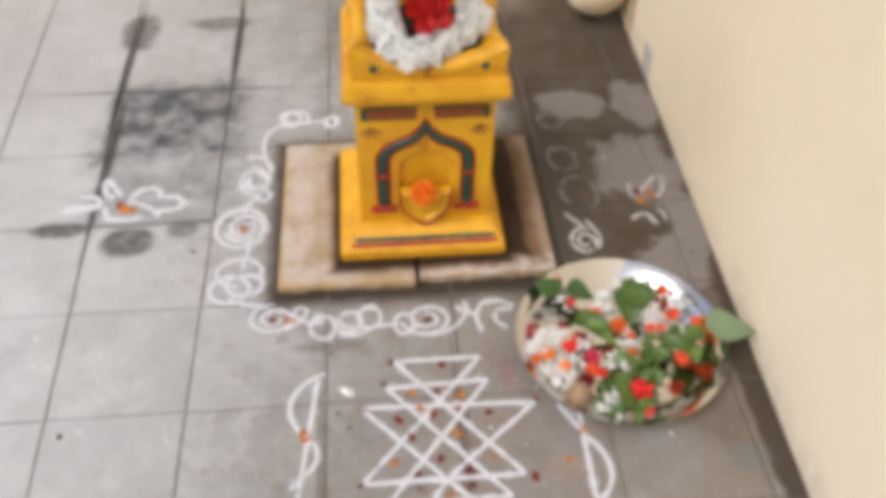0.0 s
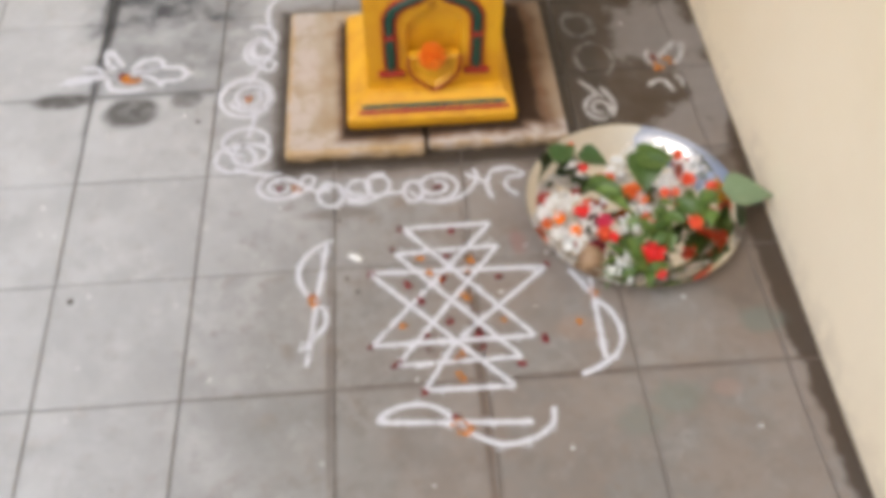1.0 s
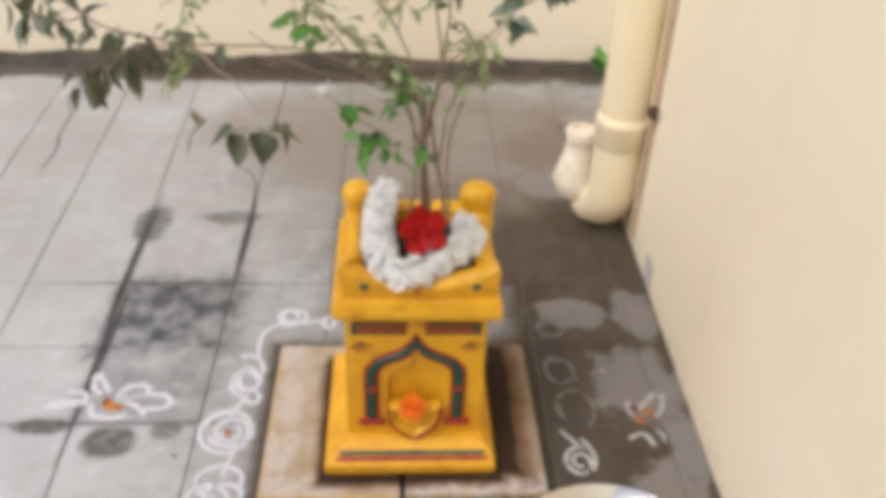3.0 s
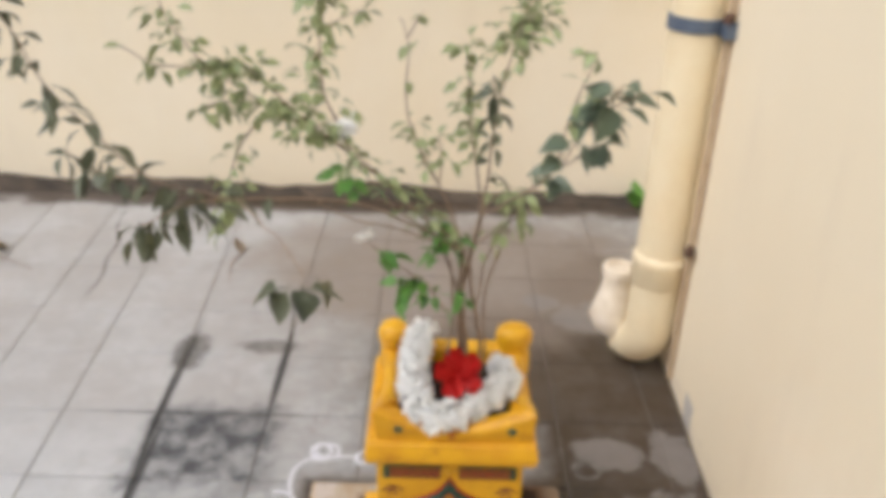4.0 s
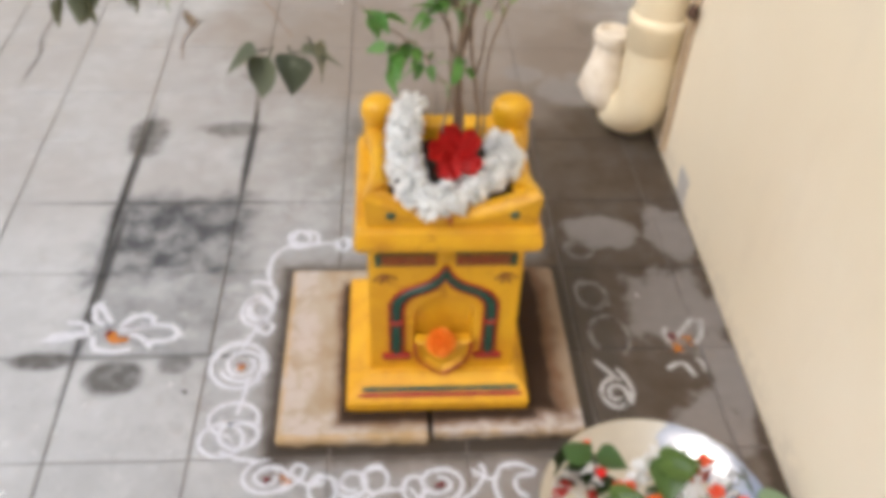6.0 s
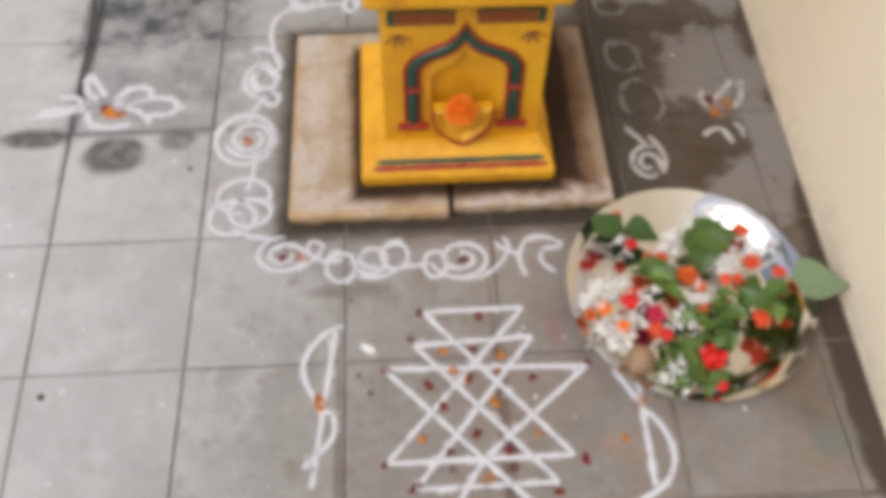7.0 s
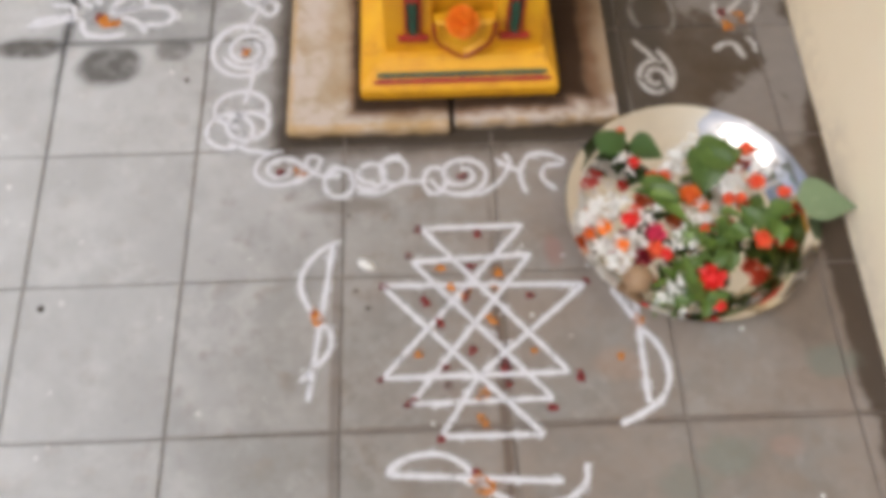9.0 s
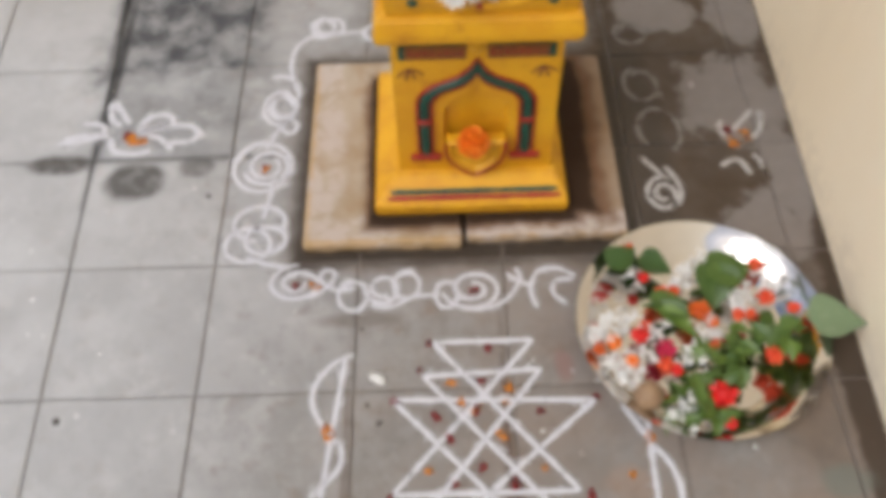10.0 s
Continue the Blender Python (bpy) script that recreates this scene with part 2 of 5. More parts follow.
    n.bsdf.inputs["Specular IOR Level"].default_value = 0.32
    return n.mat


def wall_paint(name, a, b):
    """Cream distemper, washed unevenly, with splashes low down."""
    n = Nodes(name, 0.75)
    axes = n.axes()
    col = n.mix(n.ramp(n.noise(1.6, 5.0), 0.35, 0.7), a, b)
    col = n.mix(n.math("MULTIPLY", n.ramp(n.noise(9.0, 5.0, 0.6, (1, 1, 0.3)), 0.5, 0.8), 0.25), col, (0.72, 0.62, 0.47))
    smear_y = n.math("DIVIDE", n.math("SUBTRACT", axes[1], 0.80), 0.035)
    smear = n.math("MULTIPLY", n.ramp(n.math("ADD", n.math("ABSOLUTE", smear_y), n.noise(30.0)), 1.5, 1.2), n.ramp(axes[2], 0.075, 0.055))
    col = n.mix(n.math("MULTIPLY", smear, 0.8), col, (0.42, 0.41, 0.40))
    splash = n.math("MULTIPLY", n.ramp(n.math("ADD", axes[2], n.math("MULTIPLY", n.noise(14.0, 5.0), 0.12)), 0.13, 0.055), n.ramp(n.noise(40.0), 0.35, 0.6))
    col = n.mix(n.math("MULTIPLY", splash, 0.25), col, (0.36, 0.30, 0.24))
    n.colour(col)
    n.bump(n.math("ADD", n.noise(45.0, 5.0), n.noise(260.0, 2.0)), 0.12, 0.0015)
    return n.mat


def powder(name, colour, cover):
    """Rice powder drawn on the floor: thin in places, so that the stone shows through."""
    n = Nodes(name, 0.9)
    n.colour(n.mix(n.noise(200.0), colour, tuple(0.85 * v for v in colour)))
    thin = n.math("ADD", n.math("MULTIPLY", n.noise(55.0, 3.0), 0.55), n.math("MULTIPLY", n.noise(320.0, 2.0), 0.45))
    n.put(n.bsdf.inputs["Alpha"], n.ramp(thin, 0.62 - 0.36 * cover, 0.72 - 0.3 * cover))
    n.bump(n.noise(420.0, 2.0), 0.4, 0.0008)
    return n.mat


def yellow_paint(name):
    n = Nodes(name, 0.42)
    col = n.mix(n.ramp(n.noise(11.0, 5.0), 0.35, 0.7), (0.75, 0.40, 0.009), (0.64, 0.30, 0.007))
    col = n.mix(n.math("MULTIPLY", n.ramp(n.noise(30.0, 8.0, 0.7), 0.52, 0.68), 0.6), col, (0.46, 0.19, 0.010))
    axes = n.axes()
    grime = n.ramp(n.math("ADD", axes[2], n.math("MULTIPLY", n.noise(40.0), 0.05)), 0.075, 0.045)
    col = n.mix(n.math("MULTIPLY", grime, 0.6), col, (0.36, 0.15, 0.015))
    n.colour(col)
    n.bump(n.math("ADD", n.noise(70.0, 4.0), n.noise(12.0)), 0.3, 0.0025)
    return n.mat


def slab_stone(name):
    """Weathered stone with old whitewash, stain and shadow browned in round the planter, yellow paint worn at its rim.
    """
    n = Nodes(name, 0.6)
    axes = n.axes()
    col = n.mix(n.ramp(n.noise(14.0, 6.0), 0.35, 0.65), (0.37, 0.285, 0.185), (0.445, 0.375, 0.285))
    col = n.mix(n.math("MULTIPLY", n.ramp(n.noise(19.0, 8.0, 0.7), 0.48, 0.66), 0.55), col, (0.34, 0.215, 0.11))
    brown = n.math("MULTIPLY", n.ramp(axes[0], 0.34, 0.37), n.math("ADD", 0.25, n.math("MULTIPLY", n.noise(13.0, 7.0, 0.7), 0.6)))
    col = n.mix(brown, col, (0.22, 0.15, 0.10))
    crust = n.ramp(n.math("ADD", axes[1], n.math("MULTIPLY", n.noise(34.0, 6.0, 0.7), 0.05)), 0.292, 0.275)
    crust = n.math("MAXIMUM", crust, n.ramp(n.math("ADD", axes[0], n.math("MULTIPLY", n.noise(28.0, 6.0, 0.7), 0.06)), 0.222, 0.200))
    crust = n.math("MULTIPLY", crust, n.ramp(n.noise(24.0, 8.0, 0.7), 0.38, 0.56))
    col = n.mix(n.math("MULTIPLY", crust, 0.75), col, (0.55, 0.495, 0.455))
    # stain round the planter and its shadow, wider on the right, in the colour
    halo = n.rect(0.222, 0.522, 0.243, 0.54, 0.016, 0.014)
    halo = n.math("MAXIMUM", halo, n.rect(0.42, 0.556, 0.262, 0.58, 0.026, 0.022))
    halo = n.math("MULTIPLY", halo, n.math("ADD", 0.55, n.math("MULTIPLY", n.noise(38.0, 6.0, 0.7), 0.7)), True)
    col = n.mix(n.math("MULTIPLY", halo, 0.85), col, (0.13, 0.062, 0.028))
    # darkest at the planter's foot: its contact shade in the colour
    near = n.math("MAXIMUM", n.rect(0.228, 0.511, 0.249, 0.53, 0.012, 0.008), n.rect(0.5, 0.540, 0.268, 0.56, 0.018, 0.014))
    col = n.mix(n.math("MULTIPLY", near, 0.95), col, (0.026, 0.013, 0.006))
    rim = n.ramp(n.math("ADD", axes[1], n.math("MULTIPLY", n.noise(60.0, 5.0), 0.018)), 0.236, 0.228)
    rim = n.math("MAXIMUM", rim, n.ramp(n.math("ADD", axes[0], n.math("MULTIPLY", n.noise(60.0, 5.0), 0.02)), 0.152, 0.143))
    rim = n.math("MULTIPLY", rim, n.ramp(n.noise(27.0, 7.0, 0.75), 0.26, 0.50))
    col = n.mix(n.math("MULTIPLY", rim, 0.65), col, (0.46, 0.29, 0.105))
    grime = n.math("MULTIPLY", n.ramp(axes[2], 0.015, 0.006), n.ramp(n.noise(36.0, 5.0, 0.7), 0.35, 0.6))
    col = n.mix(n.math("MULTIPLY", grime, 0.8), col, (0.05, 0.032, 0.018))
    n.colour(col)
    n.rough(n.math("ADD", 0.5, n.math("MULTIPLY", n.noise(40.0), 0.4)))
    n.bump(n.math("ADD", n.noise(120.0, 5.0), n.noise(26.0, 5.0)), 0.5, 0.003)
    n.bsdf.inputs["Specular IOR Level"].default_value = 0.22
    return n.mat


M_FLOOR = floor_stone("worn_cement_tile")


def joint_fill(name):
    """Old mortar in the joints, black with soot along one stretch."""
    n = Nodes(name, 0.85)
    col = n.mix(n.ramp(n.noise(9.0, 5.0), 0.35, 0.65), (0.13, 0.105, 0.085), (0.24, 0.21, 0.18))
    black = n.math("MAXIMUM", n.blob(-0.2, 0.66, 0.03, 0.46, 0.25, 9.0, 0.5), n.blob(0.0, 0.93, 0.03, 0.20, 0.25, 9.0, 0.5))
    dusty = n.math("MAXIMUM", n.ramp(n.axes()[0], -0.25, -0.35), n.math("MULTIPLY", n.ramp(n.axes()[1], 0.3, 0.1), n.ramp(n.axes()[0], 0.1, -0.05)))
    col = n.mix(n.math("MULTIPLY", dusty, 0.6), col, (0.28, 0.27, 0.26))
    silt = n.blob(0.42, 1.42, 0.62, 0.55, 0.3, 5.0, 0.5)
    col = n.mix(n.math("MULTIPLY", silt, 0.8), col, (0.21, 0.172, 0.142))
    col = n.mix(n.math("MULTIPLY", black, 0.9), col, (0.028, 0.026, 0.024))
    n.colour(col)
    n.bump(n.noise(200.0, 3.0), 0.4)
    return n.mat


M_GROUT = joint_fill("joint_mortar")
M_WALL = wall_paint("cream_wall_paint", (0.87, 0.765, 0.565), (0.91, 0.82, 0.64))
M_LEDGE = plain("ledge_paint", (0.66, 0.62, 0.55), (0.78, 0.74, 0.68), 0.6, 12.0)
M_DIRT = plain("damp_dirt", (0.028, 0.022, 0.016), (0.10, 0.075, 0.052), 0.8, 16.0, bump=0.5)
M_DARK = plain("dark_recess", (0.12, 0.095, 0.07), (0.2, 0.16, 0.12), 0.7, 8.0)
# brown of the shade between the drainpipe and the wall
M_PIPE_SHADE = plain("pipe_shade_brown", (0.40, 0.29, 0.18), (0.52, 0.40, 0.26), 0.6, 20.0)
M_PIPE = plain("cream_pipe_paint", (0.80, 0.66, 0.42), (0.85, 0.74, 0.51), 0.42, 9.0, bump=0.08)
M_CEMENT = plain("white_cement", (0.70, 0.60, 0.45), (0.84, 0.75, 0.61), 0.85, 40.0, bump=0.7)
M_STRAP = plain("blue_grey_paint", (0.075, 0.10, 0.145), (0.12, 0.15, 0.20), 0.5, 40.0)
M_RUST = plain("rusty_iron", (0.05, 0.028, 0.018), (0.12, 0.06, 0.035), 0.8, 60.0)
M_YELLOW = yellow_paint("yellow_gloss_paint")
M_GREEN = plain("green_gloss_paint", (0.006, 0.05, 0.035), (0.012, 0.085, 0.055), 0.4, 60.0)
M_RED = plain("red_gloss_paint", (0.27, 0.014, 0.010), (0.38, 0.03, 0.018), 0.4, 60.0)
M_MAROON = plain("maroon_paint", (0.13, 0.035, 0.018), (0.36, 0.13, 0.02), 0.5, 190.0)
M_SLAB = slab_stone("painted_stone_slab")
M_SOIL = plain("soil", (0.018, 0.012, 0.008), (0.05, 0.034, 0.022), 0.95, 70.0, bump=0.9)
M_STEM = plain("woody_stem", (0.20, 0.14, 0.095), (0.34, 0.25, 0.18), 0.75, 90.0, bump=0.5)
M_STEEL = plain("stainless_steel", (0.66, 0.635, 0.60), (0.72, 0.695, 0.655), 0.07, 20.0, 1.0, bump=0.03)
M_POWDER = powder("white_rice_powder", (0.67, 0.675, 0.71), 0.88)
M_FADED = powder("faded_rice_powder", (0.24, 0.22, 0.20), 0.66)
M_DUST = powder("thin_rice_powder", (0.72, 0.72, 0.74), 0.30)
M_WASHED = powder("washed_rice_powder", (0.46, 0.44, 0.42), 0.74)
M_KUMKUM = powder("red_vermilion_powder", (0.20, 0.02, 0.02), 0.62)
M_HALDI = powder("orange_turmeric_powder", (0.58, 0.20, 0.02), 0.55)
M_TULSI = foliage("basil_leaf", (0.21, 0.25, 0.10), (0.33, 0.38, 0.18), (0.42, 0.46, 0.29))
M_FRESH = foliage("fresh_leaf", (0.07, 0.20, 0.025), (0.13, 0.30, 0.05), (0.20, 0.36, 0.09))
M_DULL = foliage("dusky_leaf", (0.07, 0.082, 0.045), (0.13, 0.14, 0.08), (0.18, 0.185, 0.13))
M_BROAD = foliage("broad_leaf", (0.075, 0.105, 0.06), (0.125, 0.155, 0.095), (0.17, 0.20, 0.14))
M_HEAP = foliage("heaped_leaf", (0.050, 0.098, 0.014), (0.115, 0.185, 0.028), (0.15, 0.24, 0.05))
M_DARKLEAF = foliage("dark_leaf", (0.032, 0.075, 0.014), (0.05, 0.105, 0.022), (0.07, 0.13, 0.035))
# brown of the bronze reflection that is made as a shell on the plate
M_BRONZE_REFLECTION = plain("bronze_reflection_brown", (0.22, 0.13, 0.07), (0.36, 0.24, 0.14), 0.6, 60.0)
M_PALE = foliage("pale_leaf", (0.15, 0.22, 0.11), (0.18, 0.25, 0.135), (0.24, 0.31, 0.19))
M_DRY = foliage("dry_leaf", (0.17, 0.125, 0.08), (0.25, 0.19, 0.125), (0.30, 0.235, 0.16), 0.8)
M_WHITE = petals("white_petal", (0.94, 0.94, 0.92), (0.97, 0.97, 0.95), through_light=0.4)
M_HIBISCUS = petals("red_petal", (0.62, 0.012, 0.012), (0.78, 0.03, 0.02), 0.5)
M_MARIGOLD = petals("orange_petal", (0.85, 0.20, 0.006), (0.95, 0.30, 0.012))
M_CORAL = petals("coral_petal", (0.66, 0.05, 0.015), (0.80, 0.15, 0.04))
M_DEEP = petals("deep_orange_petal", (0.55, 0.09, 0.008), (0.72, 0.15, 0.01))
M_PINK = petals("crimson_petal", (0.50, 0.015, 0.06), (0.66, 0.04, 0.12))
M_PETALBUD = petals("green_stalk", (0.16, 0.24, 0.06), (0.26, 0.34, 0.10))


# ---- mesh helpers ----
def mesh_of(name, bm, material, smooth=False):
    data = bpy.data.meshes.new(name)
    bmesh.ops.recalc_face_normals(bm, faces=bm.faces)
    for e in bm.edges:
        e.smooth = len(e.link_faces) != 2 or e.calc_face_angle(0.0) < 0.75
    bm.to_mesh(data)
    bm.free()
    if smooth:
        data.shade_smooth()
    data.materials.append(material)
    return data


def part(name, bm, material, parent=None, label="", smooth=False):
    ob = new(name, bm if isinstance(bm, bpy.types.Mesh) else mesh_of(name, bm, material, smooth))
    ob.parent = parent
    if label:
        ob["label"] = label
    return ob


def thing(name, at, label, category, group="", kind=""):
    ob = new(name)
    ob.empty_display_size = 0.02
    ob.location = at
    return tagged(ob, label, category, group, kind)


def put_box(bm, lo, hi, bevel=0.0, steps=2):
    made = bmesh.ops.create_cube(bm, size=1.0)["verts"]
    for v in made:
        v.co = Vector([lo[i] if v.co[i] < 0 else hi[i] for i in range(3)])
    if bevel:
        edges = {e for v in made for e in v.link_edges}
        bmesh.ops.bevel(bm, geom=list(edges), offset=bevel, segments=steps, affect="EDGES", profile=0.5)
    return bm


def box(lo, hi, bevel=0.0, steps=2):
    return put_box(bmesh.new(), lo, hi, bevel, steps)


def skin(bm, rings, closed=True, cap=True):
    """Faces between rings of points."""
    loops = [[bm.verts.new(p) for p in ring] for ring in rings]
    n = len(loops[0])
    for a, b in zip(loops, loops[1:]):
        for i in range(n if closed else n - 1):
            j = (i + 1) % n
            bm.faces.new((a[i], a[j], b[j], b[i]))
    if cap and closed:
        bm.faces.new(loops[0][::-1])
        bm.faces.new(loops[-1])
    return bm


def lathe(profile, steps=24, wobble=0.0, centre=(0, 0, 0)):
    """Turn (radius, height) pairs round the z axis."""
    c = Vector(centre)
    rings = []
    for r, z in profile:
        rings.append([c + Vector((r * math.cos(a) * (1 + wobble * noise.noise((math.cos(a) * 2, math.sin(a) * 2, z * 40))),
                                  r * math.sin(a) * (1 + wobble * noise.noise((math.cos(a) * 2 + 7, math.sin(a) * 2, z * 40))), z))
                      for a in (2 * math.pi * i / steps for i in range(steps))])
    return skin(bmesh.new(), rings)


def smooth_line(points, step, closed=False):
    """A line through the points, rounded, in steps of about that length."""
    pts = [Vector(p) for p in points]
    if closed:
        pts = [pts[-1], *pts, pts[0], pts[1]]
    else:
        pts = [2 * pts[0] - pts[1], *pts, 2 * pts[-1] - pts[-2]]
    out = []
    for a, b, c, d in zip(pts, pts[1:], pts[2:], pts[3:]):
        n = max(2, int((c - b).length / step))
        for k in range(n):
            t = k / n
            out.append(0.5 * ((2 * b) + (c - a) * t + (2 * a - 5 * b + 4 * c - d) * t * t + (3 * b - a - 3 * c + d) * t ** 3))
    out.append(pts[-2])
    return out


def tube(bm, points, radii, sides=6):
    """A round bar along the points; radii from first to last."""
    n = len(points)
    rings = []
    for i, p in enumerate(points):
        way = (points[min(i + 1, n - 1)] - points[max(i - 1, 0)]).normalized()
        side = way.orthogonal().normalized()
        other = way.cross(side)
        r = radii[0] + (radii[1] - radii[0]) * i / max(1, n - 1)
        rings.append([p + r * (math.cos(2 * math.pi * k / sides) * side + math.sin(2 * math.pi * k / sides) * other) for k in range(sides)])
    # keep the rings from twisting
    for a, b in zip(rings, rings[1:]):
        shift = min(range(sides), key=lambda s: sum((b[(k + s) % sides] - a[k]).length for k in range(sides)))
        b[:] = b[shift:] + b[:shift]
    return skin(bm, rings)


def ribbon(bm, points, width, up=(0, 0, 1), height=0.001, ragged=0.25):
    """A low ridge of powder or paint along the points, of uneven width."""
    up = Vector(up)
    n = len(points)
    rows = []
    for i, p in enumerate(points):
        way = (points[min(i + 1, n - 1)] - points[max(i - 1, 0)]).normalized()
        side = way.cross(up).normalized()
        w = 0.5 * width * (1 + ragged * noise.noise(p * 90) + 0.5 * ragged * noise.noise(p * 320))
        if ragged and i in (0, n - 1):
            w *= 0.6
        rows.append([p - side * w, p - side * w * 0.5 + up * height, p + side * w * 0.5 + up * height, p + side * w])
    return skin(bm, rows, closed=False, cap=False)

# ---- setting ----
WALL_TURN = -1.3
wall_pose = pose(0.865, 0, 0, 0, 0, WALL_TURN)
# carried up out of view to block sky light along this side
wall_east = part("wall_east", box((0, -4.0, -0.1), (0.4, 1.10, 6.0), 0.004), M_WALL)
wall_east.matrix_world = wall_pose
tagged(wall_east, "smooth cream painted house wall with splashes at its foot", "wall", kind="structure")

# its unseen upper height likewise holds back sky light
set_back = part("wall_east_end", box((1.16, 1.06, -0.1), (1.4, 2.2, 6.0)), M_WALL)
tagged(set_back, "cream painted house wall set back past the drainpipe", "wall", kind="structure")

BACK = 1.975
north = bmesh.new()
put_box(north, (-5.0, BACK, -0.1), (1.30, BACK + 0.2, 0.78))
put_box(north, (-5.0, BACK, 0.83), (-0.12, BACK + 0.2, 2.6))
put_box(north, (-0.12, BACK, 1.75), (1.30, BACK + 0.2, 2.6))
wall_north = part("wall_north", north, M_WALL)
tagged(wall_north, "cream painted boundary wall with a ledge and opening", "wall", kind="structure")
ledge = part("trim", box((-0.4, BACK - 0.035, 0.782), (1.155, BACK + 0.2, 0.828), 0.006), M_LEDGE)
tagged(ledge, "off-white plaster ledge along the cream wall", "ledge", kind="structure")
recess = part("window_1", box((-0.12, BACK + 0.14, 0.83), (1.15, BACK + 0.19, 1.75)), M_DARK)
tagged(recess, "dark shuttered window recess above the ledge", "window", kind="structure")
mullion = bmesh.new()
for x in (-0.1, 0.42, 0.95):
    put_box(mullion, (x, BACK + 0.09, 0.83), (x + 0.045, BACK + 0.139, 1.75), 0.004)
part("window_frame", mullion, M_LEDGE, recess)

skirt = bmesh.new()
rings = []
for i in range(180):
    x = -4.9 + 6.05 * i / 179
    h = 0.036 + 0.022 * noise.noise((x * 3, 0, 0)) + 0.008 * noise.noise((x * 14, 3, 0)) - 0.010 * max(0.0, x)
    d = 0.042 + 0.030 * noise.noise((x * 5, 9, 0)) + 0.012 * noise.noise((x * 19, 5, 0))
    rings.append([(x, BACK - 0.001, -0.01), (x, BACK - d, -0.01), (x, BACK - d * 0.8, 0.006), (x, BACK - 0.010, h), (x, BACK - 0.001, h + 0.004)])
skin(skirt, rings)
dirt = part("baseboard", skirt, M_DIRT, None, smooth=True)
tagged(dirt, "strip of dark damp dirt at the foot of the wall", "dirt strip", kind="structure")

# unseen walls added on two sides to cut the light from the horizon
far_wall = part("unseen_wall_west", box((-5.2, -4.0, -0.1), (-5.0, 2.2, 1.9)), M_WALL)
tagged(far_wall, "plain cream wall added out of view to cut horizon light", "wall", kind="structure")
rear_wall = part("unseen_wall_south", box((-5.0, -4.2, -0.1), (1.2, -4.0, 2.6)), M_WALL)
tagged(rear_wall, "unseen plain cream wall added to cut horizon light", "wall", kind="structure")
ground = part("ground", box((-400, -400, -0.6), (400, 400, -0.2)), M_GROUT)
tagged(ground, "bare grey ground", "ground", kind="structure")

floor = part("floor", box((-5.0, -4.0, -0.08), (1.25, 2.1, -0.0035)), M_GROUT)
tagged(floor, "worn grey cement tile floor, stained and damp by the wall", "floor", kind="structure")


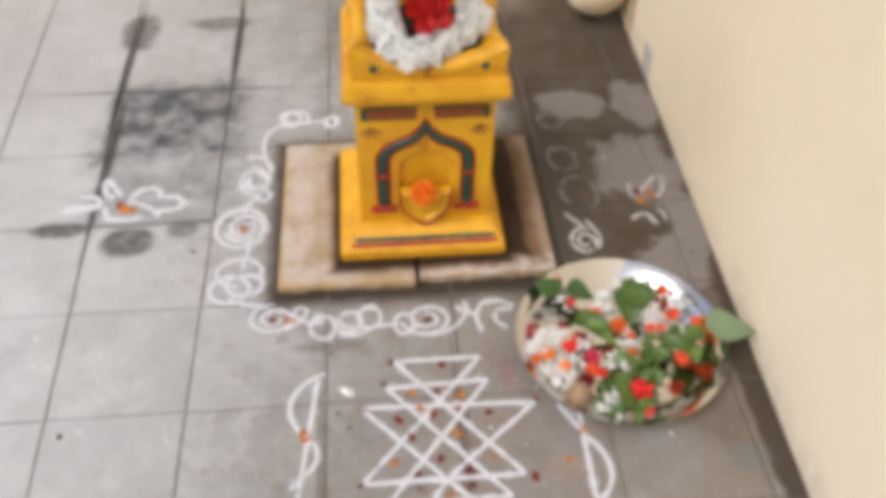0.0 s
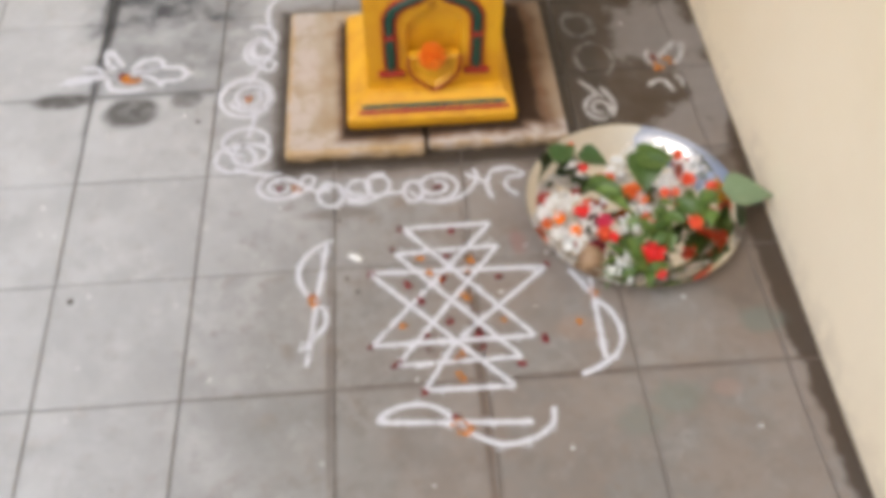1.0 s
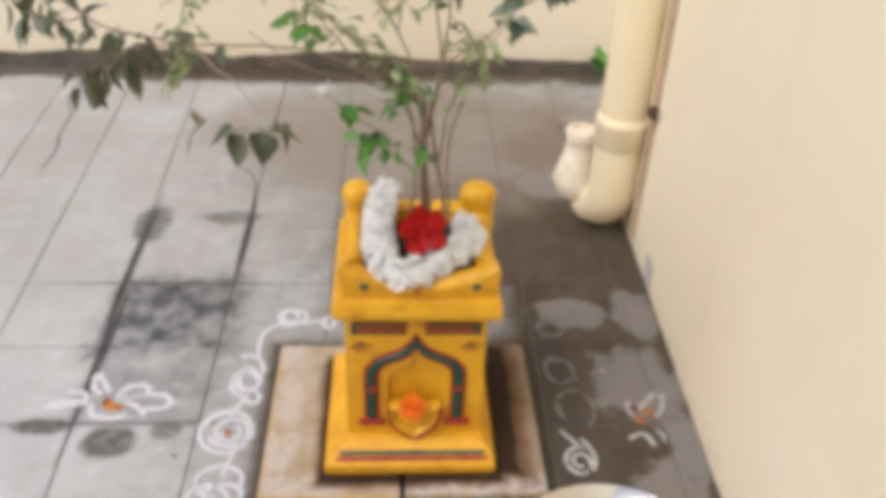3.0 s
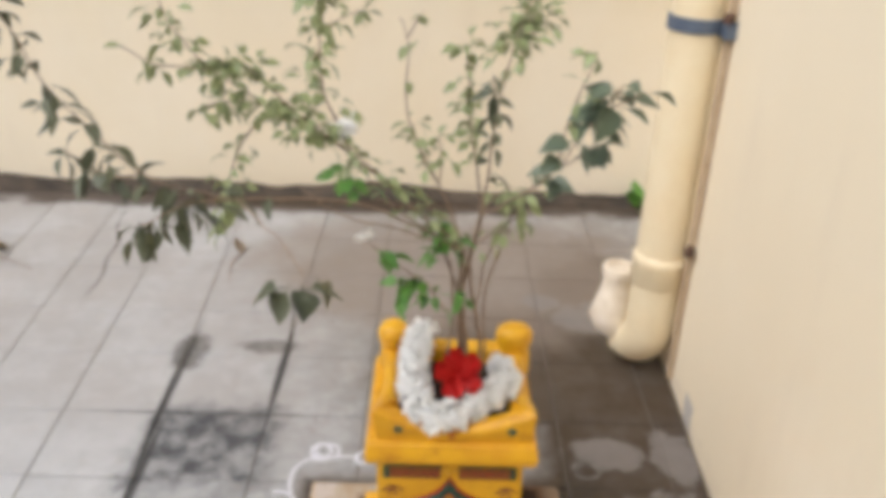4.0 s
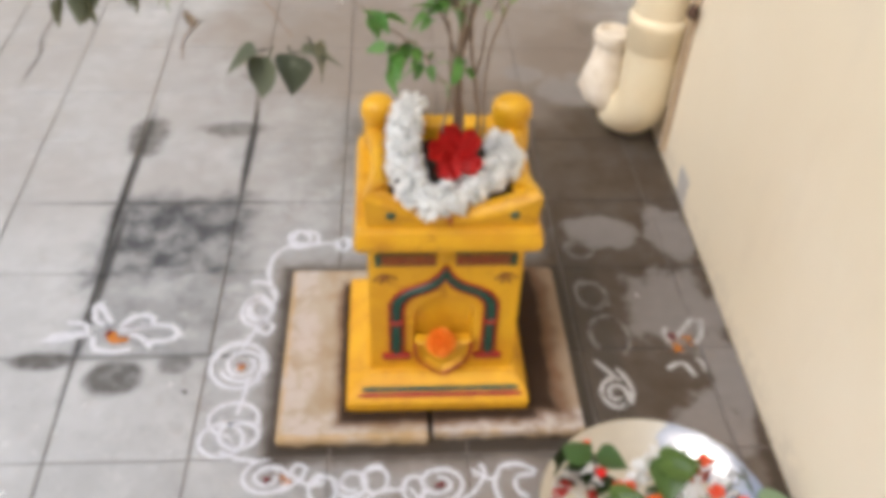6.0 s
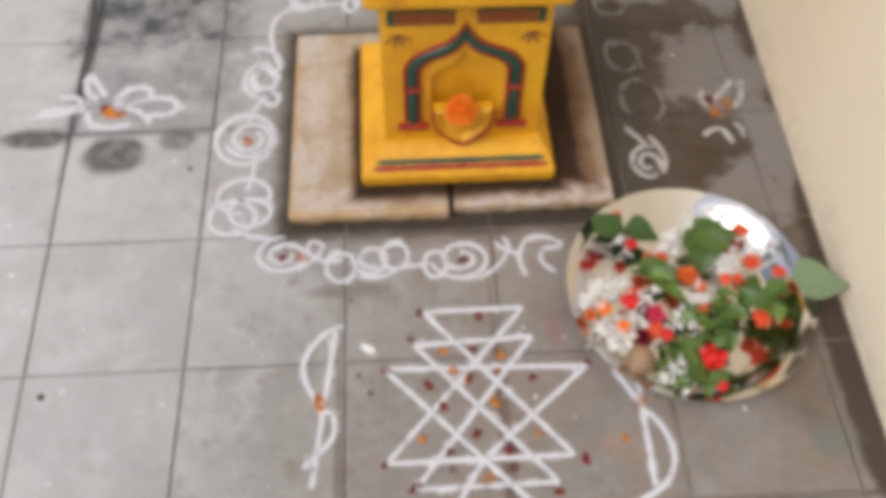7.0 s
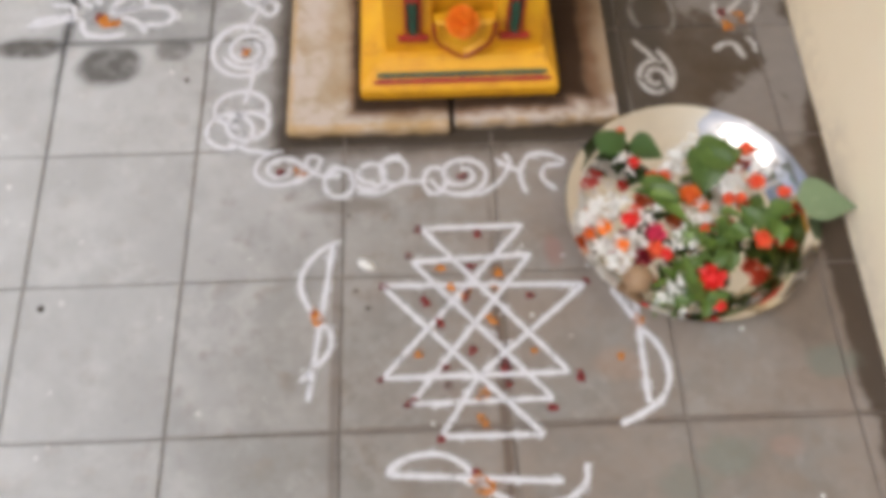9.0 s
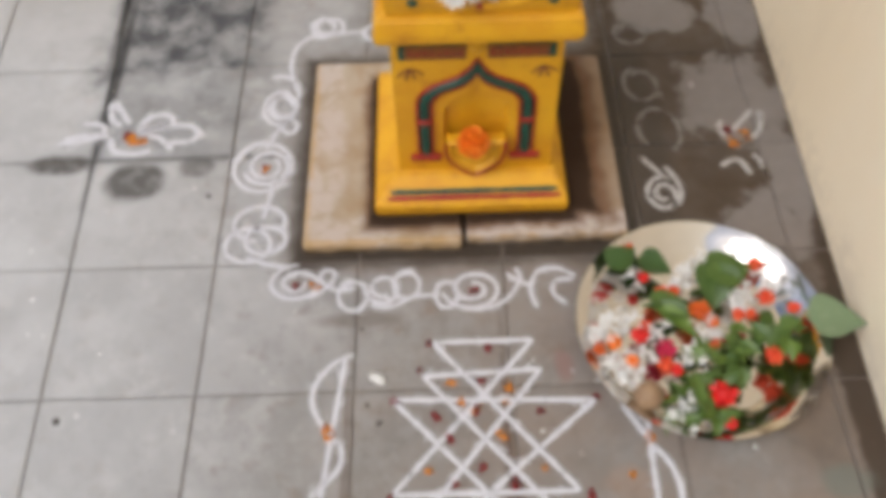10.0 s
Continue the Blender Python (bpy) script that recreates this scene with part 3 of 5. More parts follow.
# ---- drainpipe on the wall ----
def drainpipe():
    px, py, r = 0.833, 1.000, 0.053
    top = thing("drainpipe", (px, py, 0.0), "cream painted plastic drainpipe strapped to the wall", "pipe")

    def at(p):
        return Vector(p) - top.location

    def barrel(profile, steps=32):
        return lathe(profile, steps)

    part("pipe_barrel", barrel([(r, 0.30), (r, 5.9)]), M_PIPE, top, smooth=True)
    part("socket", barrel([(r + 0.001, 0.235), (r + 0.005, 0.24), (r + 0.005, 0.285), (r + 0.0065, 0.288), (r + 0.0065, 0.302), (r + 0.004, 0.306), (r, 0.31)]), M_PIPE, top, smooth=True)
    # the bend at the foot, turning along the wall towards the far end
    bend = bmesh.new()
    rings = []
    for i in range(13):
        a = radians(7.5 * i)
        c = Vector((-0.38, 0.92, 0)) * 0.075 * (1 - math.cos(a)) + Vector((0, 0, 0.128 - 0.068 * math.sin(a)))
        side = Vector((0.92, 0.38, 0.0))
        out = Vector((0.38, -0.92, 0.0)) * math.cos(a) + Vector((0, 0, -1)) * math.sin(a)
        rings.append([c + (r + 0.002) * (math.cos(t) * side + math.sin(t) * out) for t in (2 * math.pi * k / 32 for k in range(32))])
    skin(bend, [[v + Vector((0, 0, 0.13)) for v in rings[0]], *rings])
    part("bend", bend, M_PIPE, top, smooth=True)
    branch = bmesh.new()
    line = [Vector((-0.036, 0.068, 0.058)), Vector((-0.062, 0.070, 0.070)), Vector((-0.074, 0.072, 0.100)), Vector((-0.074, 0.074, 0.135)), Vector((-0.069, 0.076, 0.170)), Vector((-0.066, 0.078, 0.205)), Vector((-0.065, 0.078, 0.222))]
    radii = (0.040, 0.045, 0.047, 0.043, 0.036, 0.031, 0.030)
    rings = []
    for c, rr in zip(line, radii):
        rings.append([c + Vector((math.cos(t) * rr, math.sin(t) * rr, 0)) * (1 + 0.16 * noise.noise((math.cos(t) * 2, math.sin(t) * 2, c.z * 60))) for t in (2 * math.pi * k / 24 for k in range(24))])
    skin(branch, rings)
    part("branch_inlet", branch, M_CEMENT, top, "rough cream cemented inlet stub", smooth=True)
    lip = lathe([(0.030, 0.204), (0.038, 0.208), (0.040, 0.220), (0.037, 0.230), (0.026, 0.232), (0.024, 0.21)], 24, 0.08, (-0.065, 0.078, 0))
    part("branch_rim", lip, M_CEMENT, top, smooth=True)
    # thin pipe behind
    thin = lathe([(0.0075, 0.12), (0.0075, 5.9)], 16, 0, (0.046, -0.034, 0))
    part("thin_pipe", thin, M_PIPE, top, "thin cream painted pipe", smooth=True)
    # brown bar added in place of the shadow between pipe and wall
    shade_bar = lathe([(0.0085, 0.02), (0.0085, 5.9)], 16, 0, (0.0475, -0.052, 0))
    part("shade_bar", shade_bar, M_PIPE_SHADE, top, "thin brown bar standing in for the shade beside the pipe", smooth=True)
    ring = lathe([(r + 0.0005, 0.785), (r + 0.005, 0.786), (r + 0.005, 0.812), (r + 0.0005, 0.813)], 32)
    strap = part("strap", ring, M_STRAP, top, "dark blue-grey metal strap", smooth=True)
    part("strap_lug", box((0.030, -0.074, 0.780), (0.056, -0.044, 0.812), 0.003), M_STRAP, strap)
    part("bolt", lathe([(0.011, 0.0), (0.011, 0.012), (0.006, 0.016)], 10, 0.05, (0.036, -0.066, 0.812)), M_RUST, strap, "rusty bolt head")
    part("wall_hook", lathe([(0.009, 0.0), (0.012, 0.006), (0.010, 0.02), (0.004, 0.024)], 10, 0.1, (0.036, -0.074, 0.335)), M_RUST, top, "rusty iron hook")
    return top


drainpipe()

# ---- stone slabs under the shrine ----
for lo, hi in (((0.130, 0.214), (0.353, 0.578)), ((0.360, 0.222), (0.587, 0.579))):
    bm = bmesh.new()
    put_box(bm, (lo[0], lo[1], 0.0), (hi[0], hi[1], 0.022), 0.004, 2)
    bmesh.ops.subdivide_edges(bm, edges=[e for e in bm.edges if e.calc_length() > 0.1], cuts=14, use_grid_fill=True)
    for v in bm.verts:
        k = noise.noise(v.co * 24) * 0.0016
        v.co.z += k if v.co.z > 0.01 else 0
        v.co.y += 0.5 * k
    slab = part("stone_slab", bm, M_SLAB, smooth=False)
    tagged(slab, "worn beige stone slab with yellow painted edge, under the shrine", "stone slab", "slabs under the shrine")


# ---- shrine planter ----
CX, CY = 0.3745, 0.392


def ogee(half, foot, shoulder, tip, s=0.0):
    """One pointed arch, from its left foot over the tip to its right foot, as (x, z)."""
    left = [(-half - s, foot), (-half - s, foot + 0.5 * (shoulder - foot)), (-half - s, shoulder)]
    for u, v in ((0.985, 0.16), (0.90, 0.32), (0.74, 0.45), (0.54, 0.54), (0.34, 0.62), (0.16, 0.75), (0.05, 0.90), (0.0, 1.0)):
        left.append((-(half + s) * u, shoulder + (tip + 1.3 * s - shoulder) * v))
    return left + [(-x, z) for x, z in left[-2::-1]]


def shrine():
    top = thing("shrine_planter", (CX, CY, 0.022), "yellow painted cement holy basil planter with green and red bands", "shrine planter")
    o = top.location

    def local(bm):
        bmesh.ops.translate(bm, verts=bm.verts, vec=-o)
        return bm

    def square(half_x, front, rear, z, shift=0.0):
        x = CX + shift
        return [(x - half_x, front, z), (x + half_x, front, z), (x + half_x, rear, z), (x - half_x, rear, z)]

    # plinth: upright foot, sloping top
    foot = skin(bmesh.new(), [square(0.1365, 0.261, 0.530, 0.022, -0.006), square(0.1365, 0.261, 0.530, 0.042, -0.006), square(0.1345, 0.264, 0.528, 0.046, -0.006),
                              square(0.113, 0.292, 0.506, 0.066), square(0.108, 0.300, 0.500, 0.070)])
    bmesh.ops.bevel(foot, geom=foot.edges[:], offset=0.003, segments=2, affect="EDGES")
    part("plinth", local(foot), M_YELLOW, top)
    slope = Vector((0, -0.024, 0.030)).normalized()
    for name, material, t in (("green_band", M_GREEN, 0.46), ("red_band", M_RED, 0.20)):
        bm = bmesh.new()
        y, z, half = 0.264 + 0.028 * t, 0.046 + 0.020 * t, 0.128 - 0.020 * t
        ribbon(bm, smooth_line([(CX - half, y - 0.0005, z + 0.0005), (CX, y - 0.0005, z + 0.0005), (CX + half - 0.004, y - 0.0005, z + 0.0005)], 0.01), 0.0074, slope, 0.0012, 0.2)
        part(name, local(bm), material, top)

    # trunk with a pointed niche cut into its front
    fx, fy, z0, z1 = 0.105, 0.306, 0.066, 0.326
    bm = bmesh.new()
    hole = [(CX + x, z) for x, z in ogee(0.043, 0.105, 0.178, 0.236)]
    outer = [(CX - fx, z0), (CX + fx, z0), (CX + fx, z1), (CX - fx, z1)]
    vo = [bm.verts.new((x, fy, z)) for x, z in outer]
    vi = [bm.verts.new((x, fy, z)) for x, z in hole]
    edges = [bm.edges.new((vo[i], vo[(i + 1) % 4])) for i in range(4)]
    inner = [bm.edges.new((vi[i], vi[(i + 1) % len(vi)])) for i in range(len(vi))]
    bmesh.ops.triangle_fill(bm, use_beauty=True, use_dissolve=False, edges=edges + inner)
    deep = [bm.verts.new((CX + (v.co.x - CX) * 0.92, fy + 0.011, v.co.z)) for v in vi]
    for i in range(len(vi)):
        j = (i + 1) % len(vi)
        bm.faces.new((vi[i], vi[j], deep[j], deep[i]))
    bm.faces.new(deep)
    vb = [bm.verts.new((x, 0.482, z)) for x, z in outer]
    for i in range(4):
        j = (i + 1) % 4
        bm.faces.new((vo[i], vb[i], vb[j], vo[j]))
    bm.faces.new(vb)
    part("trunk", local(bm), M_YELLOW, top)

    # the arch painted and modelled round the niche
    bm = bmesh.new()
    ribbon(bm, smooth_line([(CX + x, fy - 0.0005, z) for x, z in ogee(0.067, 0.105, 0.192, 0.266)], 0.006), 0.0150, (0, -1, 0), 0.005, 0.08)
    arch = part("arch", local(bm), M_GREEN, top, "dark green arch moulding edged in red")
    for s in (-0.0095, 0.0095):
        bm = bmesh.new()
        ribbon(bm, smooth_line([(CX + x, fy - 0.001, z) for x, z in ogee(0.067, 0.103, 0.192, 0.266, s)][:11], 0.006), 0.0045, (0, -1, 0), 0.003, 0.2)
        part("arch_edge", local(bm), M_RED, arch)
        bm = bmesh.new()
        ribbon(bm, smooth_line([(CX + x, fy - 0.001, z) for x, z in ogee(0.067, 0.103, 0.192, 0.266, s)][-11:], 0.006), 0.0045, (0, -1, 0), 0.003, 0.2)
        part("arch_edge", local(bm), M_RED, arch)
    for sx in (-1, 1):
        part("arch_foot", local(box((CX + sx * 0.067 - 0.021, fy - 0.008, 0.094), (CX + sx * 0.067 + 0.021, fy + 0.002, 0.104), 0.003)), M_RED, top)
        part("arch_collar", local(box((CX + sx * 0.067 - 0.010, fy - 0.0075, 0.166), (CX + sx * 0.067 + 0.010, fy + 0.002, 0.173), 0.002)), M_RED, top)
    # lamp shelf: a shield-shaped bowl with a red lip
    shield = [(-0.040, 0.140), (-0.040, 0.120), (-0.034, 0.100), (-0.018, 0.084), (0.0, 0.072), (0.018, 0.084), (0.034, 0.100), (0.040, 0.120), (0.040, 0.140)]
    bm = bmesh.new()
    rings = []
    for k, (scale, out) in enumerate(((1.0, 0.002), (1.0, -0.012), (0.86, -0.016), (0.70, -0.010))):
        rings.append([(CX + x * scale, fy + out, 0.115 + (z - 0.115) * scale) for x, z in shield])
    skin(bm, rings)
    shelf = part("lamp_shelf", local(bm), M_YELLOW, top)
    bm = bmesh.new()
    ribbon(bm, smooth_line([(CX + x, fy - 0.0145, z) for x, z in shield], 0.005), 0.0045, (0, -1, 0), 0.002, 0.15)
    part("shelf_lip", local(bm), M_RED, shelf)
    part("shelf_drop", local(box((CX - 0.003, fy - 0.008, 0.060), (CX + 0.003, fy - 0.001, 0.074), 0.001)), M_RED, shelf)
    # frieze of small marks under the cornice, parted by a yellow diamond
    rng = random.Random(4)
    for sx in (-1, 1):
        ends = sorted((CX + sx * 0.013, CX + sx * 0.088))
        part("frieze_band", local(box((ends[0], fy - 0.0016, 0.276), (ends[1], fy + 0.001, 0.296))), M_MAROON, top)
        ends = sorted((CX + sx * 0.088, CX + sx * 0.096))
        part("frieze_end", local(box((ends[0], fy - 0.0016, 0.276), (ends[1], fy + 0.001, 0.296))), M_GREEN, top)
        for k in range(8):
            x = CX + sx * (0.019 + 0.0088 * k)
            w = 0.0012 + 0.001 * rng.random()
            mark = box((x - w, fy - 0.0026, 0.282 + 0.003 * rng.random()), (x + w, fy + 0.001, 0.287 + 0.003 * rng.random()))
            part("frieze_mark", local(mark), M_RED, top)
        bm = bmesh.new()
        ribbon(bm, smooth_line([(CX + sx * 0.012, fy - 0.001, 0.299), (CX + sx * 0.05, fy - 0.001, 0.299), (CX + sx * 0.094, fy - 0.001, 0.299)], 0.01), 0.003, (0, -1, 0), 0.0015, 0.3)
        part("frieze_line", local(bm), M_GREEN, top)
        bm = bmesh.new()
        for a in (-50, -15, 20, 60):
            c = Vector((CX + sx * 0.083, fy - 0.001, 0.262))
            ribbon(bm, smooth_line([c, c + 0.010 * Vector((math.sin(radians(a)), 0, -math.cos(radians(a)))), c + 0.020 * Vector((math.sin(radians(a)), 0, -math.cos(radians(a))))], 0.003), 0.0042, (0, -1, 0), 0.001, 0.4)
        part("corner_mark", local(bm), M_MAROON, top)
    bm = bmesh.new()
    skin(bm, [[(CX, fy - 0.001, 0.311), (CX + 0.011, fy - 0.001, 0.296), (CX, fy - 0.001, 0.281), (CX - 0.011, fy - 0.001, 0.296)],
              [(CX, fy - 0.005, 0.306), (CX + 0.006, fy - 0.005, 0.296), (CX, fy - 0.005, 0.286), (CX - 0.006, fy - 0.005, 0.296)]])
    part("diamond", local(bm), M_YELLOW, top)

    # cornice and tray
    bm = skin(bmesh.new(), [square(0.104, 0.304, 0.484, 0.314), square(0.119, 0.275, 0.500, 0.325), square(0.122, 0.271, 0.503, 0.337),
                            square(0.118, 0.277, 0.497, 0.360), square(0.114, 0.283, 0.491, 0.364)])
    bmesh.ops.bevel(bm, geom=[e for e in bm.edges], offset=0.003, segments=2, affect="EDGES")
    part("cornice", local(bm), M_YELLOW, top)
    x0, x1, y0, y1 = CX - 0.108, CX + 0.114, 0.278, 0.490

    def rim(x, y):
        """Height of the tray's lip: low in the middle of each side, rising to flared corners."""
        u, v = abs(2 * (x - x0) / (x1 - x0) - 1), 2 * (y - y0) / (y1 - y0) - 1
        if y < y0 + 0.001:
            return 0.383 + 0.034 * u ** 1.5
        return 0.397 + (0.020 * (-v) ** 1.6 if v < 0 else 0.006 * v * v)

    outline = []
    for (ax, ay), (bx, by) in (((x0, y0), (x1, y0)), ((x1, y0), (x1, y1)), ((x1, y1), (x0, y1)), ((x0, y1), (x0, y0))):
        outline += [(ax + (bx - ax) * k / 28, ay + (by - ay) * k / 28) for k in range(28)]
    rings = [[] for k in range(8)]
    for x, y in outline:
        h = rim(x, y)
        u, v = (x - x0) / (x1 - x0), (y - y0) / (y1 - y0)
        flare = max(0.0, (h - 0.397) / 0.020) ** 1.5 * 0.009 if v < 0.5 else 0.0
        waist = 0.007 * math.sin(math.pi * v) ** 2

        def inset(d, z):
            return (min(max(x, x0 + d), x1 - d), min(max(y, y0 + d), y1 - d), z)

        for ring, p in zip(rings, (inset(0.006, 0.358), inset(0.003 + waist, 0.372), inset(waist - flare, h - 0.012), inset(0.002 + waist - flare, h - 0.005), inset(0.010 + waist - 0.4 * flare, h), inset(0.022, h), inset(0.031, h - 0.006), inset(0.034, 0.360))):
            ring.append(p)
    part("tray", local(skin(bmesh.new(), rings, cap=False)), M_YELLOW, top)
    for x, y, wide in ((x0 + 0.018, y1 - 0.020, 1.0), (x1 - 0.018, y1 - 0.020, 1.22)):
        profile = [(0.022, 0.358), (0.021, 0.388), (0.0195, 0.397), (0.0198, 0.402), (0.0228, 0.410), (0.0235, 0.419), (0.0222, 0.429), (0.0165, 0.436), (0.007, 0.438)]
        knob = lathe(profile, 22, 0.07)
        bmesh.ops.transform(knob, matrix=Matrix.Translation((x, y, 0)) @ Matrix.Diagonal((wide, 1.0, 1.0, 1.0)), verts=knob.verts)
        part("corner_knob", local(knob), M_YELLOW, top, smooth=True)
    for sx, mat_ in ((-0.074, M_GREEN), (0.0, M_RED), (0.082, M_GREEN)):
        bm = lathe([(0.0065, 0.0), (0.005, 0.0015), (0.002, 0.002)], 12, 0.2)
        bmesh.ops.rotate(bm, verts=bm.verts, matrix=Matrix.Rotation(radians(90), 3, "X"))
        bmesh.ops.translate(bm, verts=bm.verts, vec=(CX + sx, 0.2785 if sx else 0.2805, 0.384 if sx else 0.373))
        part("painted_dot", local(bm), mat_, top)
    soil = bmesh.new()
    bmesh.ops.create_grid(soil, x_segments=22, y_segments=22, size=0.5)
    for v in soil.verts:
        v.co = Vector((CX + v.co.x * 0.19, 0.385 + v.co.y * 0.172, 0.374 + 0.010 * noise.noise(v.co * 9) + 0.005 * noise.noise(v.co * 30)))
    part("soil", local(soil), M_SOIL, top, "dark crumbly potting soil")
    return top


shrine()


# ---- flowers and leaves ----
def leaf_mesh(name, length, width, material, fold=0.25, droop=0.25, notch=0.0, teeth=0.0, belly=0.62):
    """A pointed leaf from its stalk at the origin along +y, folded at the midrib and drooping."""
    bm = bmesh.new()
    rows = []
    n = 8
    for k in range(n + 1):
        t = k / n
        w = 0.5 * width * (math.sin(math.pi * t ** belly) if 0 < t < 1 else 0.0)
        w *= 1 + teeth * (1 if k % 2 else -1)
        z = -droop * length * t * t
        y = length * t
        rows.append([Vector((-w, y - notch * w, z + fold * w)), Vector((-0.5 * w, y, z + 0.38 * fold * w)), Vector((0, y, z)), Vector((0.5 * w, y, z + 0.38 * fold * w)), Vector((w, y - notch * w, z + fold * w))])
    skin(bm, rows, closed=False, cap=False)
    bmesh.ops.remove_doubles(bm, verts=bm.verts, dist=0.00005)
    stalk = bmesh.new()
    tube(bm, [Vector((0, -0.25 * length, 0.0)), Vector((0, 0, 0))], (0.0006, 0.0007), 4)
    stalk.free()
    bmesh.ops.solidify(bm, geom=bm.faces[:], thickness=0.0004)
    return mesh_of(name, bm, material, smooth=True)


def petal_into(bm, m, length, width, cup=0.3, n=4):
    rows = []
    for k in range(n + 1):
        t = k / n
        w = 0.5 * width * (0.30 + 0.70 * math.sin(math.pi * (0.12 + 0.80 * t))) if k < n else 0.2 * width
        y, z = length * t, cup * length * t * t
        rows.append([m @ Vector((-w, y, z + 0.15 * w)), m @ Vector((0, y * 1.04, z)), m @ Vector((w, y, z + 0.15 * w))])
    skin(bm, rows, closed=False, cap=False)


def aim(direction, spin=0.0):
    """A turn that takes +y to the direction."""
    d = Vector(direction).normalized()
    return d.to_track_quat("Y", "Z").to_matrix().to_4x4() @ Matrix.Rotation(spin, 4, "Y")


def jasmine_into(bm, m, rng, size=0.011, rise=20):
    """One small white blossom: a tube and five petals."""
    for k in range(5):
        a = 2 * math.pi * k / 5 + rng.random() * 0.4
        turn = Matrix.Rotation(a, 4, "Z") @ Matrix.Rotation(radians(rise + (40 if rise < 40 else 25) * rng.random()), 4, "X")
        petal_into(bm, m @ turn, size * (0.8 + 0.4 * rng.random()), size * (0.8 if rise < 40 else 0.5), -0.3, 3)
    stem = m @ Vector((0, 0, -size * 1.1))
    tube(bm, [stem, m @ Vector((0, 0, 0))], (size * 0.10, size * 0.16), 4)


def hibiscus():
    rng = random.Random(2)
    top = thing("hibiscus_flower", (0.381, 0.338, 0.434), "bright red hibiscus flower laid on the jasmine garland", "flower")
    turn = Matrix.Rotation(radians(38), 4, "X")
    for k in range(5):
        bm = bmesh.new()
        rows = []
        a = 2 * math.pi * k / 5 + 0.3
        m = turn @ Matrix.Rotation(a, 4, "Z") @ Matrix.Rotation(radians(8 + 16 * rng.random()), 4, "X")
        for i in range(7):
            t = i / 6
            w = 0.0160 * math.sin(math.pi * (0.06 + 0.78 * t)) ** 0.8
            rows.append([m @ Vector((u * w, 0.040 * t, 0.010 * t * t + 0.004 * math.sin(5 * u + 9 * t + k))) for u in (-1, -0.6, -0.2, 0.2, 0.6, 1)])
        skin(bm, rows, closed=False, cap=False)
        bmesh.ops.solidify(bm, geom=bm.faces[:], thickness=0.0006)
        part("petal", bm, M_HIBISCUS, top, smooth=True)
    bm = bmesh.new()
    tube(bm, smooth_line([turn @ Vector((0, 0, 0)), turn @ Vector((0.002, -0.012, 0.02)), turn @ Vector((0.003, -0.034, 0.02))], 0.004), (0.002, 0.0014), 6)
    part("pistil", bm, M_HIBISCUS, top, smooth=True)


def garland():
    """Jasmine strung close along the left, front and right rim of the tray."""
    rng = random.Random(9)
    top = thing("jasmine_garland", (CX, 0.33, 0.38), "thick garland of strung white jasmine draped round the tray", "garland")
    line = smooth_line([(0.329, 0.462, 0.428), (0.321, 0.430, 0.421), (0.318, 0.385, 0.415), (0.319, 0.342, 0.411), (0.326, 0.308, 0.407), (0.343, 0.284, 0.401), (0.362, 0.286, 0.398),
                        (0.385, 0.301, 0.401), (0.415, 0.320, 0.406), (0.440, 0.340, 0.409), (0.455, 0.357, 0.410), (0.449, 0.385, 0.407), (0.445, 0.412, 0.404)], 0.004)
    bm = bmesh.new()
    tube(bm, line, (0.0115, 0.0095), 12)
    string = part("string", bm, M_WHITE, top)
    string.location = -top.location
    bm = bmesh.new()
    n = len(line)
    for i, p in enumerate(line):
        way = (line[min(i + 1, n - 1)] - line[max(i - 1, 0)]).normalized()
        side = way.cross(Vector((0, 0, 1))).normalized()
        up = side.cross(way)
        f = i / n
        # the blossoms are tied in clumps
        clump = 0.5 + 0.5 * math.cos(2 * math.pi * i / 6.5)
        spread = (0.0095 + 0.0045 * clump) * (1.0 if f < 0.8 else 0.82)
        for k in range(5 + int(5 * clump)):
            a = radians(rng.uniform(-35, 215))
            out = (math.cos(a) * side + math.sin(a) * up + 0.35 * rng.uniform(-1, 1) * way).normalized()
            m = Matrix.Translation(p + out * spread * rng.uniform(0.75, 1.2)) @ out.to_track_quat("Z", "Y").to_matrix().to_4x4() @ Matrix.Rotation(rng.random() * 6, 4, "Z")
            jasmine_into(bm, m, rng, rng.uniform(0.0095, 0.0130), 58)
    blossoms = part("blossoms", bm, M_WHITE, top)
    blossoms["kind"] = "stuff"
    blossoms.location = -top.location


def pompom(rng, size, count):
    """A full round flower head of short curled petals."""
    bm = bmesh.new()
    bmesh.ops.create_icosphere(bm, subdivisions=2, radius=size * 0.62)
    for i in range(count):
        z = 1 - 1.55 * (i + 0.5) / count
        a = i * 2.39996
        s = math.sqrt(max(0.0, 1 - z * z))
        out = Vector((s * math.cos(a), s * math.sin(a), z + 0.15 * rng.uniform(-1, 1))).normalized()
        m = Matrix.Translation(out * size * 0.45) @ aim(out, rng.uniform(0, 6))
        petal_into(bm, m, size * (rng.uniform(0.45, 0.65) if count < 100 else rng.uniform(0.36, 0.46)), size * rng.uniform(0.4, 0.6), rng.uniform(-0.5, 0.5), 3)
    for v in bm.verts:
        v.co.z *= 0.8
    return bm


def flower(name, at, size, material, label, group="", seed=1, count=80, tilt=0.0):
    rng = random.Random(seed)
    bm = pompom(rng, size, count)
    bmesh.ops.transform(bm, matrix=Matrix.Rotation(radians(tilt), 4, "X"), verts=bm.verts)
    ob = part(name, bm, material)
    ob.location = at
    return tagged(ob, label, "flower", group)


hibiscus()
garland()
